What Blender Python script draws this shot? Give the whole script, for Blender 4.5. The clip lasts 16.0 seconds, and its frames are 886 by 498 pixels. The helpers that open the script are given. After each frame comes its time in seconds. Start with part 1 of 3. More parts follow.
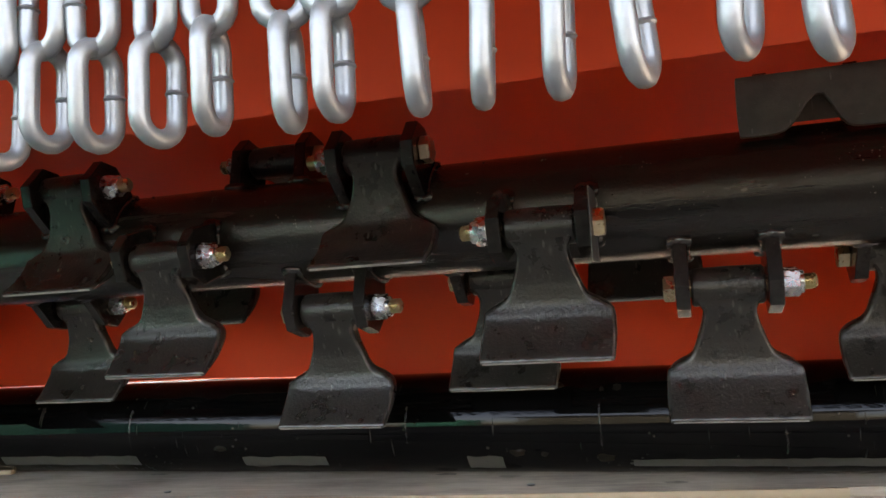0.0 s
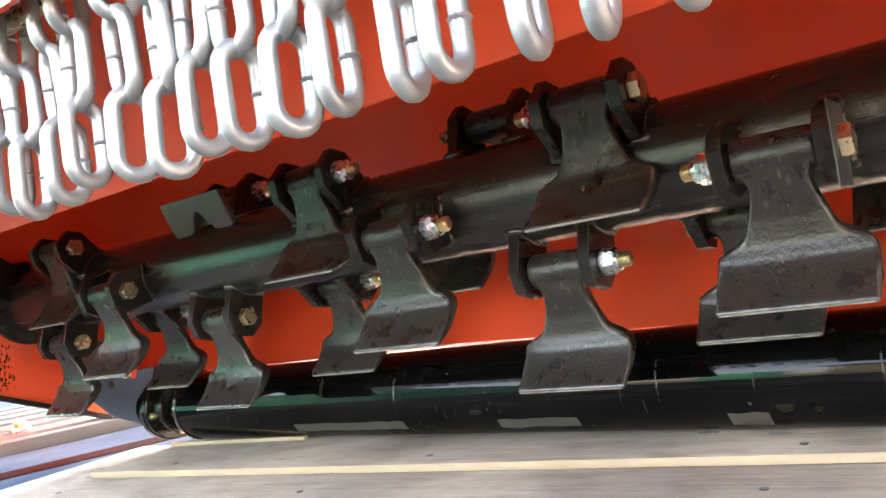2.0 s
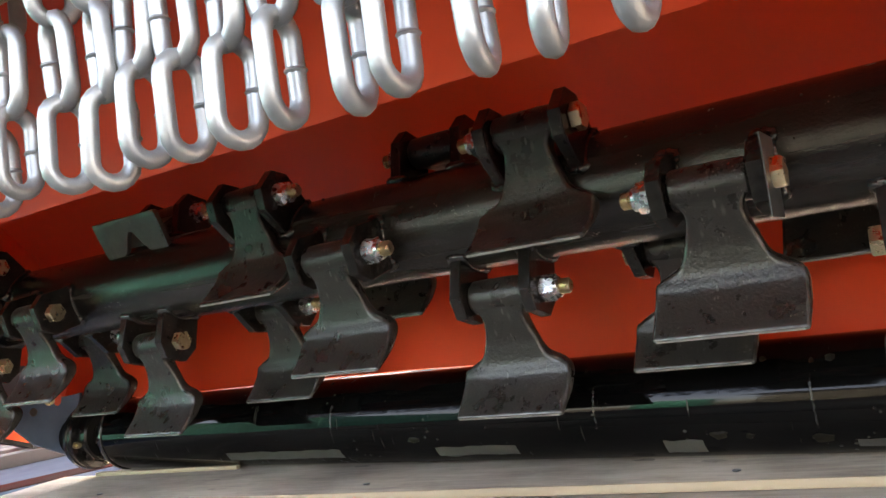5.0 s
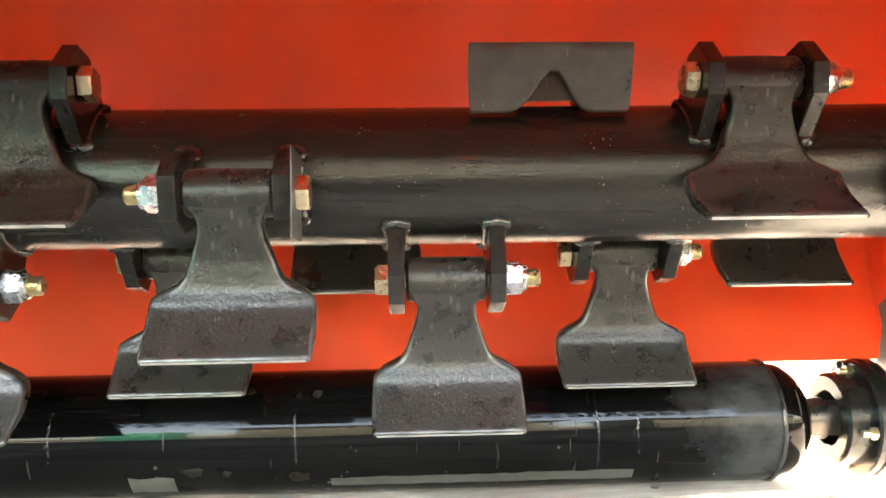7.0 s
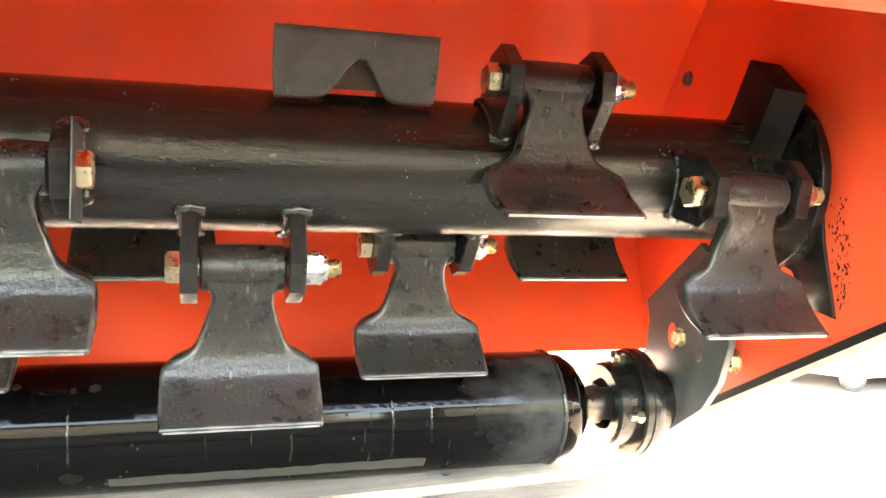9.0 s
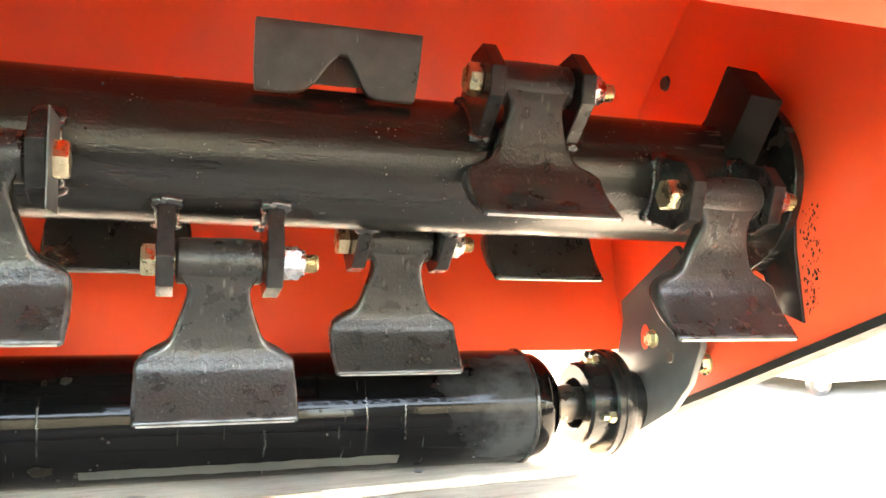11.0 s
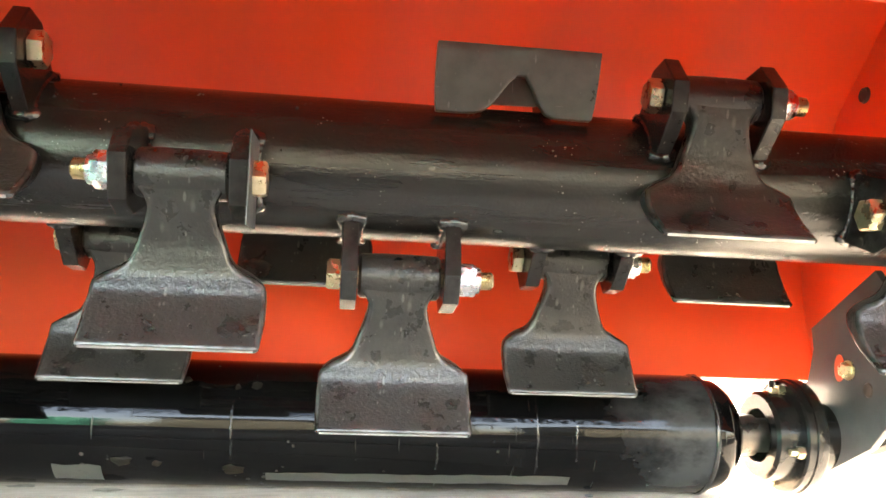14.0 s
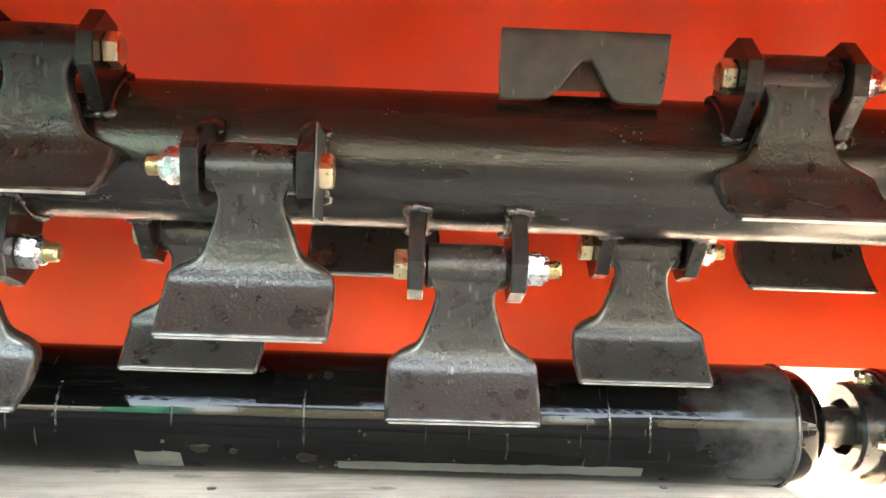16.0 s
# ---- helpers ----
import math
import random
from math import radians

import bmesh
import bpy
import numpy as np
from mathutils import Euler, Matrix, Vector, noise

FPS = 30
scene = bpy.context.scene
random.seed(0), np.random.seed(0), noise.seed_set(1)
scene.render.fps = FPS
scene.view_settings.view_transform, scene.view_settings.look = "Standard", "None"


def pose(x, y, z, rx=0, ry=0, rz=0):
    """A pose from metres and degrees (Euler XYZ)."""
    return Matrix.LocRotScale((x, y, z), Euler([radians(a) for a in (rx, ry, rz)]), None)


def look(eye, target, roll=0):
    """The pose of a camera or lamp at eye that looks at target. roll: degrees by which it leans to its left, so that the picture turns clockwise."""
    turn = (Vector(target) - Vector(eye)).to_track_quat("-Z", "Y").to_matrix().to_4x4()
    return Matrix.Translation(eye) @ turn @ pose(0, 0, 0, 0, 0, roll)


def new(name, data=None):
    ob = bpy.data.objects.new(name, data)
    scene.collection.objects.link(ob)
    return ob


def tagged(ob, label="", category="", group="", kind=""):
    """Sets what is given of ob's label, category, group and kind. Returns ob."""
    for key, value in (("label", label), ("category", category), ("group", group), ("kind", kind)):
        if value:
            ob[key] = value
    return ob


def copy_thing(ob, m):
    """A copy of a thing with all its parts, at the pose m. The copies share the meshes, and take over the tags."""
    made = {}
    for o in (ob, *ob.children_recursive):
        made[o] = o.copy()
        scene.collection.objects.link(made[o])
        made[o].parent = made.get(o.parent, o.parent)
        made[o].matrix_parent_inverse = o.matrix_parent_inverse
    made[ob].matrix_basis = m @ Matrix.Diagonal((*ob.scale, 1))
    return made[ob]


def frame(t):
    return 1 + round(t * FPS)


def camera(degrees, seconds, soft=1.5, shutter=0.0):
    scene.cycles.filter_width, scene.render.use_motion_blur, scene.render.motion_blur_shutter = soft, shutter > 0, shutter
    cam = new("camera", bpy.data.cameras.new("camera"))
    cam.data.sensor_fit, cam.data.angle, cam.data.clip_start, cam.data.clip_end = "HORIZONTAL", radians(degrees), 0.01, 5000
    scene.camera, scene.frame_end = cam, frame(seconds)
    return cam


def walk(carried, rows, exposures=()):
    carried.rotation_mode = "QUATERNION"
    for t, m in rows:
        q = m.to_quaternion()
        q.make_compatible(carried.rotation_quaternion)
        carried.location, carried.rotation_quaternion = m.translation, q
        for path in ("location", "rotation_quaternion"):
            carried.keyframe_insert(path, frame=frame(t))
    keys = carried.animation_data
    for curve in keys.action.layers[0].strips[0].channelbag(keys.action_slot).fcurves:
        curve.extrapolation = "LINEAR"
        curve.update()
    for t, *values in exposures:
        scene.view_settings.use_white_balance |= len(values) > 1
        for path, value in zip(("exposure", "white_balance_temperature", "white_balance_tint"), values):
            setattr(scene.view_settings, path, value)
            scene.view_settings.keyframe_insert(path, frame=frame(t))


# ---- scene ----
cam = camera(57.19, 16.0)


def aim(x, y, z, yaw, pitch, roll):
    """Camera pose from eye, heading to the left of +y, pitch and lean."""
    a, p = radians(yaw), radians(pitch)
    d = Vector((-math.sin(a) * math.cos(p), math.cos(a) * math.cos(p), math.sin(p)))
    e = Vector((x, y, z))
    return look(e, e + d, roll)


PATH = [
    (0, 0.0258, -0.7939, 0.2075, 16.61, 3.55, -3.55),
    (0.5, 0.0431, -0.7372, 0.2044, 22.94, 2.79, -5.24),
    (1, 0.0498, -0.7261, 0.2074, 29.17, 2.06, -7.02),
    (1.5, 0.0599, -0.7334, 0.2089, 33.86, 1.86, -8.29),
    (2, 0.0641, -0.7361, 0.2099, 36.48, 2.25, -9.00),
    (2.5, 0.0679, -0.7396, 0.2100, 37.69, 2.49, -9.27),
    (3, 0.0662, -0.7390, 0.2103, 37.80, 2.32, -9.48),
    (3.2, 0.0675, -0.7398, 0.2131, 37.75, 2.09, -9.60),
    (5.3, 0.0552, -0.7326, 0.2033, 28.62, 4.31, -7.60),
    (5.5, 0.0482, -0.7273, 0.2030, 24.59, 4.20, -6.76),
    (6, 0.0298, -0.7029, 0.1949, 13.16, 3.83, -4.26),
    (6.5, 0.0294, -0.6716, 0.1981, 3.31, 3.16, -2.11),
    (7, 0.0311, -0.6563, 0.1926, -2.33, 3.11, -1.02),
    (7.5, 0.0281, -0.6499, 0.1900, -6.08, 2.69, -0.72),
    (8, 0.0303, -0.6465, 0.1898, -9.20, 2.35, -0.90),
    (8.5, 0.0302, -0.6469, 0.1914, -13.21, 2.34, -0.79),
    (9, 0.0266, -0.6477, 0.1939, -16.77, 2.23, 0.00),
    (9.2, 0.0219, -0.6460, 0.1926, -17.90, 2.30, 0.10),
    (11.5, 0.0228, -0.6489, 0.1936, -18.57, 2.15, 1.19),
    (12, 0.0213, -0.6486, 0.1943, -18.04, 2.29, 1.79),
    (12.5, 0.0200, -0.6476, 0.1943, -16.92, 2.56, 2.48),
    (13, 0.0201, -0.6480, 0.1956, -14.36, 3.02, 3.17),
    (13.5, 0.0211, -0.6492, 0.1943, -11.01, 3.04, 2.95),
    (14, 0.0164, -0.6485, 0.1931, -6.84, 3.07, 2.54),
    (14.5, 0.0174, -0.6464, 0.1911, -3.50, 2.99, 2.18),
    (15, 0.0196, -0.6450, 0.1932, -2.08, 2.50, 2.18),
    (15.5, 0.0205, -0.6461, 0.1960, -1.75, 2.13, 2.07),
    (16, 0.0204, -0.6462, 0.1928, -1.83, 2.18, 1.96),
]
EXPOSURES = [(t, v, 9000, 18 if t < 5.5 else 10) for t, v in ((0.0, 4.35), (0.5, 4.9), (1.0, 5.85), (1.5, 6.1), (2.0, 5.6), (2.5, 5.2), (3.2, 4.9), (5.3, 4.85), (6.0, 5.85), (6.5, 6.1), (7.0, 6.34), (9.0, 6.53), (11.5, 6.46), (14.0, 6.40), (16.0, 6.53))]
walk(cam, [(r[0], aim(*r[1:])) for r in PATH], EXPOSURES)

# ---- light ----
SUN_ELEV, SUN_AZ = 52.0, 20.0       # hazy bright sky in front of the machine
world = bpy.data.worlds.new("world")
scene.world = world
world.use_nodes = True
wn = world.node_tree.nodes
sky = wn.new("ShaderNodeTexSky")
sky.sky_type = "NISHITA"
sky.sun_disc = False
sky.sun_elevation = radians(SUN_ELEV)
sky.sun_rotation = radians(SUN_AZ)
sky.dust_density = 5.0                 # thick bright haze
wn["Background"].inputs["Strength"].default_value = 0.15
world.node_tree.links.new(sky.outputs["Color"], wn["Background"].inputs["Color"])
sun = new("sun", bpy.data.lights.new("sun", "SUN"))
sun.data.energy, sun.data.angle, sun.data.color = 1.2, radians(10), (1.0, 0.96, 0.91)
e, a = radians(SUN_ELEV), radians(SUN_AZ)
sun.matrix_world = look((math.sin(a) * math.cos(e) * 9, math.cos(a) * math.cos(e) * 9, math.sin(e) * 9), (0, 0, 0))


# ---- materials ----
def shader(name):
    m = bpy.data.materials.new(name)
    m.use_nodes = True
    return m, m.node_tree.nodes, m.node_tree.links, m.node_tree.nodes["Principled BSDF"]


def noise_tex(n, l, scale, detail=4.0, rough=0.6, stretch=(1, 1, 1), random=False):
    co = n.new("ShaderNodeTexCoord")
    mp = n.new("ShaderNodeMapping")
    mp.inputs["Scale"].default_value = stretch
    l.new(co.outputs["Object"], mp.inputs["Vector"])
    t = n.new("ShaderNodeTexNoise")
    t.inputs["Scale"].default_value, t.inputs["Detail"].default_value, t.inputs["Roughness"].default_value = scale, detail, rough
    if random:
        t.noise_dimensions = "4D"
        info = n.new("ShaderNodeObjectInfo")
        mul = n.new("ShaderNodeMath")
        mul.operation = "MULTIPLY"
        mul.inputs[1].default_value = 37.0
        l.new(info.outputs["Random"], mul.inputs[0])
        l.new(mul.outputs[0], t.inputs["W"])
    l.new(mp.outputs["Vector"], t.inputs["Vector"])
    return t


def ramp(n, l, src, stops):
    r = n.new("ShaderNodeValToRGB")
    while len(r.color_ramp.elements) < len(stops):
        r.color_ramp.elements.new(0.5)
    for el, (p, c) in zip(r.color_ramp.elements, stops):
        el.position = p
        el.color = (*c, 1) if isinstance(c, tuple) else (c, c, c, 1)
    l.new(src, r.inputs["Fac"])
    return r


def bump(n, l, b, src, strength, distance=0.001):
    k = n.new("ShaderNodeBump")
    k.inputs["Strength"].default_value, k.inputs["Distance"].default_value = strength, distance
    l.new(src, k.inputs["Height"])
    if b.inputs["Normal"].links:
        l.new(b.inputs["Normal"].links[0].from_socket, k.inputs["Normal"])
    l.new(k.outputs["Normal"], b.inputs["Normal"])


def flecked(m, colour, scale, lo, hi, rough=0.5, stretch=(1, 1, 1)):
    """Dust flecks and drips over a finished surface: small spots of another colour, duller than the paint."""
    n, l = m.node_tree.nodes, m.node_tree.links
    b = n["Principled BSDF"]
    co = n.new("ShaderNodeTexCoord")
    mp = n.new("ShaderNodeMapping")
    mp.inputs["Scale"].default_value = stretch
    l.new(co.outputs["Object"], mp.inputs["Vector"])
    v = n.new("ShaderNodeTexVoronoi")
    v.inputs["Scale"].default_value = scale
    l.new(mp.outputs["Vector"], v.inputs["Vector"])
    size = noise_tex(n, l, scale * 0.22, 2, 0.5, stretch)
    sub = n.new("ShaderNodeMath")
    sub.operation = "SUBTRACT"
    l.new(size.outputs["Fac"], sub.inputs[0])
    l.new(v.outputs["Distance"], sub.inputs[1])
    f = ramp(n, l, sub.outputs[0], [(lo, 0.0), (hi, 1.0)])
    for sock, val in (("Base Color", (*colour, 1)), ("Roughness", (rough, rough, rough, 1))):
        mix = n.new("ShaderNodeMix")
        mix.data_type = "RGBA"
        l.new(f.outputs["Color"], mix.inputs["Factor"])
        l.new(b.inputs[sock].links[0].from_socket, mix.inputs["A"])
        mix.inputs["B"].default_value = val
        l.new(mix.outputs["Result"], b.inputs[sock])
    return m


def lumpy(m, scale, strength, distance, stretch=(1, 1, 1)):
    """Broad unevenness under the fine grain."""
    n, l = m.node_tree.nodes, m.node_tree.links
    b = n["Principled BSDF"]
    t = noise_tex(n, l, scale, 3, 0.5, stretch)
    bump(n, l, b, t.outputs["Fac"], strength, distance)
    return m


def surface(name, c1, c2, rough1, rough2, metal=0.0, scale=30.0, fine=300.0, bumps=0.3, spots=None, stretch=(1, 1, 1), coat=0.0, dist=0.0008, random=False, spec=0.5):
    """Two-scale procedural surface: broad tone, fine grain relief, optional specks of another colour."""
    m, n, l, b = shader(name)
    t = noise_tex(n, l, scale, 5, 0.6, stretch, random)
    col = ramp(n, l, t.outputs["Fac"], [(0.32, c1), (0.68, c2)]).outputs["Color"]
    if spots:
        colour, lo, hi, sscale = spots
        s = noise_tex(n, l, sscale, 6, 0.7, stretch, random)
        f = ramp(n, l, s.outputs["Fac"], [(lo, 0.0), (hi, 1.0)])
        mix = n.new("ShaderNodeMix")
        mix.data_type = "RGBA"
        l.new(f.outputs["Color"], mix.inputs["Factor"])
        l.new(col, mix.inputs["A"])
        mix.inputs["B"].default_value = (*colour, 1)
        col = mix.outputs["Result"]
    l.new(col, b.inputs["Base Color"])
    g = noise_tex(n, l, fine, 4, 0.65, stretch)
    rr = ramp(n, l, t.outputs["Fac"], [(0.3, rough1), (0.7, rough2)])
    l.new(rr.outputs["Color"], b.inputs["Roughness"])
    b.inputs["Metallic"].default_value = metal
    b.inputs["Coat Weight"].default_value = coat
    b.inputs["Coat Roughness"].default_value = 0.06
    b.inputs["Specular IOR Level"].default_value = spec
    bump(n, l, b, g.outputs["Fac"], bumps, dist)
    return m


ORANGE = surface("orange_red_paint", (0.80, 0.080, 0.029), (0.84, 0.088, 0.032), 0.28, 0.38, scale=7, fine=140, bumps=0.10, dist=0.0006, spec=0.42)
BLACK = surface("black_rotor_enamel", (0.011, 0.0101, 0.0091), (0.021, 0.0193, 0.0174), 0.12, 0.32, scale=30, fine=240, bumps=0.26, dist=0.0005, stretch=(0.10, 1, 1), spots=((0.05, 0.046, 0.040), 0.70, 0.84, 60.0), spec=0.44)
GLOSS = surface("glossy_black_roller_enamel", (0.0016, 0.0016, 0.0017), (0.0034, 0.0032, 0.0031), 0.03, 0.10, scale=14, fine=60, bumps=0.03, stretch=(0.5, 1, 1), spots=((0.03, 0.026, 0.02), 0.72, 0.80, 70.0), spec=0.145)
flecked(GLOSS, (0.020, 0.0165, 0.012), 18, 0.50, 0.57, 0.40, (0.35, 1, 1))
FORGED = surface("dark_forged_steel", (0.0150, 0.0136, 0.0122), (0.0265, 0.0243, 0.0217), 0.25, 0.33, metal=0.0, scale=44, fine=620, bumps=0.36, dist=0.0006, random=True, spec=0.45)
WORN = surface("bare_worn_edge", (0.26, 0.24, 0.21), (0.40, 0.37, 0.33), 0.35, 0.55, metal=0.5, scale=90, fine=500, bumps=0.4)
flecked(BLACK, (0.11, 0.10, 0.09), 260, 0.47, 0.53)
lumpy(BLACK, 34, 0.10, 0.003, (0.06, 1, 1))
lumpy(BLACK, 420, 0.42, 0.0010, (0.8, 1, 1))
lumpy(BLACK, 120, 0.14, 0.0012)
lumpy(BLACK, 150, 0.16, 0.0010, (0.03, 1, 1))
flecked(BLACK, (0.056, 0.052, 0.046), 34, 0.38, 0.56, 0.34, (0.05, 1, 1))
flecked(BLACK, (0.045, 0.042, 0.037), 46, 0.50, 0.62, 0.45, (0.5, 1, 1))
flecked(GLOSS, (0.035, 0.032, 0.027), 90, 0.47, 0.54)
flecked(GLOSS, (0.026, 0.024, 0.021), 30, 0.44, 0.52, 0.4, (7, 0.6, 0.6))
flecked(GLOSS, (0.007, 0.0065, 0.0055), 11, 0.52, 0.62, 0.30, (0.7, 1, 1))
lumpy(GLOSS, 9, 0.12, 0.003, (0.5, 1, 1))
lumpy(GLOSS, 60, 0.07, 0.0015, (0.6, 1, 1))
flecked(FORGED, (0.11, 0.103, 0.093), 260, 0.44, 0.52)
flecked(FORGED, (0.060, 0.057, 0.051), 100, 0.38, 0.52, 0.34, (1, 1, 0.14))
flecked(FORGED, (0.085, 0.081, 0.074), 190, 0.40, 0.50, 0.30, (1, 1, 0.10))
lumpy(FORGED, 40, 0.06, 0.003)
lumpy(FORGED, 130, 0.22, 0.0014)
lumpy(FORGED, 330, 0.52, 0.0011)
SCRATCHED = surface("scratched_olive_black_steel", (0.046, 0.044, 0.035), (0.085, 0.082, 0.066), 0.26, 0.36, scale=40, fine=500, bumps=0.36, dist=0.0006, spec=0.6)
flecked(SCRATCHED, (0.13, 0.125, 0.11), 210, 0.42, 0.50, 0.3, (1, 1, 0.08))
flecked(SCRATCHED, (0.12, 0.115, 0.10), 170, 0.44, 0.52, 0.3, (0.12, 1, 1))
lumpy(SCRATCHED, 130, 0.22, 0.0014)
lumpy(ORANGE, 5, 0.25, 0.006)
RUNS = surface("dried_paint_run", (0.005, 0.005, 0.005), (0.011, 0.0105, 0.0098), 0.15, 0.35, scale=60, fine=200, bumps=0.3)
# rubbed flail bevels, their edge highlight lightened into the colour
RUBBED_GLINT = surface("rubbed_forged_edge", (0.014, 0.013, 0.012), (0.095, 0.091, 0.084), 0.12, 0.28, metal=0.3, scale=70, fine=300, bumps=0.3, random=True)
WELD = surface("painted_weld_bead", (0.010, 0.010, 0.010), (0.024, 0.024, 0.024), 0.05, 0.14, scale=160, fine=300, bumps=0.5, coat=0.3, spec=0.7)
ZINC = surface("bright_zinc_plated_steel", (0.25, 0.262, 0.262), (0.34, 0.352, 0.352), 0.32, 0.50, metal=0.62, scale=60, fine=350, bumps=0.25, random=True)
YZINC = surface("yellow_zinc_plated_steel", (0.50, 0.42, 0.25), (0.66, 0.59, 0.40), 0.22, 0.36, metal=0.95, scale=120, fine=500, bumps=0.15, random=True)
SILVER = surface("blue_white_zinc_nut", (0.55, 0.58, 0.60), (0.68, 0.70, 0.72), 0.2, 0.34, metal=0.95, scale=120, fine=500, bumps=0.12)
STEEL = surface("bare_turned_shaft", (0.07, 0.062, 0.054), (0.12, 0.107, 0.095), 0.25, 0.4, metal=0.8, scale=50, fine=200, bumps=0.05)
GREY = surface("dark_grey_bracket_paint", (0.045, 0.048, 0.05), (0.07, 0.073, 0.075), 0.28, 0.42, scale=25, fine=200, bumps=0.15, spec=0.35)
CASTING = surface("black_painted_casting", (0.006, 0.0058, 0.0055), (0.012, 0.0115, 0.011), 0.10, 0.24, scale=40, fine=300, bumps=0.22, spec=0.26)
FLAT_BLACK = surface("smooth_black_paint", (0.008, 0.0075, 0.007), (0.014, 0.013, 0.012), 0.10, 0.24, scale=20, fine=160, bumps=0.14, spec=0.34)
LUG_PAINT = surface("glossy_lug_enamel", (0.010, 0.0088, 0.0082), (0.024, 0.0215, 0.0200), 0.10, 0.26, scale=70, fine=300, bumps=0.4, spec=0.34)
flecked(LUG_PAINT, (0.10, 0.095, 0.088), 300, 0.44, 0.52, 0.2)
lumpy(LUG_PAINT, 110, 0.22, 0.0014)
RUBBER = surface("black_skid_rubber", (0.008, 0.0077, 0.0075), (0.016, 0.015, 0.014), 0.5, 0.7, scale=40, fine=300, bumps=0.3, spec=0.12)
# left bracket's grey, with the sky's reflection put into a pale blue colour
SKY_GREY = surface("pale_blue_painted_steel", (0.085, 0.12, 0.18), (0.12, 0.16, 0.23), 0.75, 0.9, scale=12, fine=120, bumps=0.2, spec=0.15)
CONCRETE = surface("sunlit_concrete", (0.22, 0.215, 0.205), (0.30, 0.295, 0.285), 0.8, 0.95, scale=3, fine=60, bumps=0.4, dist=0.003, spots=((0.14, 0.135, 0.125), 0.62, 0.75, 14.0), spec=0.0)
DARK_APRON = surface("dark_asphalt", (0.028, 0.027, 0.026), (0.044, 0.042, 0.040), 0.8, 0.95, scale=6, fine=200, bumps=0.5, dist=0.003, spec=0.1)
TEAL = surface("teal_painted_wall", (0.05, 0.34, 0.27), (0.06, 0.39, 0.31), 0.4, 0.6, scale=2, fine=40, bumps=0.2)


def wood():
    m, n, l, b = shader("weathered_plank")
    t = noise_tex(n, l, 9, 6, 0.65, (1.2, 22, 22), True)
    u = noise_tex(n, l, 11, 6, 0.68, (1, 2.4, 2.4), True)
    c1 = ramp(n, l, t.outputs["Fac"], [(0.22, (0.215, 0.178, 0.148)), (0.5, (0.31, 0.264, 0.222)), (0.8, (0.41, 0.356, 0.304))])
    c2 = ramp(n, l, u.outputs["Fac"], [(0.33, (0.66, 0.63, 0.61)), (0.56, (1.0, 0.97, 0.93))])
    mix = n.new("ShaderNodeMix")
    mix.data_type, mix.blend_type = "RGBA", "MULTIPLY"
    mix.inputs["Factor"].default_value = 1.0
    l.new(c1.outputs["Color"], mix.inputs["A"])
    l.new(c2.outputs["Color"], mix.inputs["B"])
    l.new(mix.outputs["Result"], b.inputs["Base Color"])
    b.inputs["Roughness"].default_value = 0.8
    bump(n, l, b, t.outputs["Fac"], 0.6, 0.0015)
    return m


def dusted(m, colour, x0, x1, rough):
    """Grey dust that thickens along x between x0 and x1, with a broken front."""
    n, l = m.node_tree.nodes, m.node_tree.links
    b = n["Principled BSDF"]
    co = n.new("ShaderNodeTexCoord")
    sep = n.new("ShaderNodeSeparateXYZ")
    l.new(co.outputs["Object"], sep.inputs["Vector"])
    mr = n.new("ShaderNodeMapRange")
    mr.inputs["From Min"].default_value, mr.inputs["From Max"].default_value = x0, x1
    l.new(sep.outputs["X"], mr.inputs["Value"])
    t = noise_tex(n, l, 26, 5, 0.65, (0.7, 1, 1))
    mul = n.new("ShaderNodeMath")
    mul.operation = "MULTIPLY"
    l.new(mr.outputs["Result"], mul.inputs[0])
    l.new(t.outputs["Fac"], mul.inputs[1])
    f = ramp(n, l, mul.outputs[0], [(0.24, 0.0), (0.52, 1.0)])
    for sock, val in (("Base Color", (*colour, 1)), ("Roughness", (rough, rough, rough, 1))):
        mix = n.new("ShaderNodeMix")
        mix.data_type = "RGBA"
        l.new(f.outputs["Color"], mix.inputs["Factor"])
        l.new(b.inputs[sock].links[0].from_socket, mix.inputs["A"])
        mix.inputs["B"].default_value = val
        l.new(mix.outputs["Result"], b.inputs[sock])


CLEAN_GLOSS = GLOSS.copy()
CLEAN_GLOSS.name = "clean_glossy_black_enamel"
dusted(GLOSS, (0.030, 0.0305, 0.030), 0.21, 0.36, 0.17)
WOOD = wood()
PALE_WOOD = surface("fresh_pale_batten", (0.27, 0.20, 0.125), (0.35, 0.27, 0.18), 0.6, 0.75, scale=12, fine=120, bumps=0.3, stretch=(0.6, 4, 4))


KNOT = surface("dark_wood_knot", (0.10, 0.08, 0.06), (0.24, 0.20, 0.16), 0.7, 0.85, scale=120, fine=300, bumps=0.4)


# ---- mesh helpers ----
def part(name, bm, material, parent=None, label="", smooth=True):
    me = bpy.data.meshes.new(name)
    bm.normal_update()
    bm.to_mesh(me)
    bm.free()
    for m in material if isinstance(material, (list, tuple)) else (material,):
        me.materials.append(m)
    if smooth:
        me.shade_smooth()
        me.set_sharp_from_angle(angle=radians(38))
    ob = new(name, me)
    if parent is not None:
        ob.parent = parent
    if label:
        ob["label"] = label
    return ob


def share(ob, parent, m=None):
    """A second object on the same mesh, under parent."""
    c = new(ob.name.split(".")[0], ob.data)
    c.parent = parent
    c.matrix_basis = m if m is not None else ob.matrix_basis.copy()
    if "label" in ob:
        c["label"] = ob["label"]
    return c


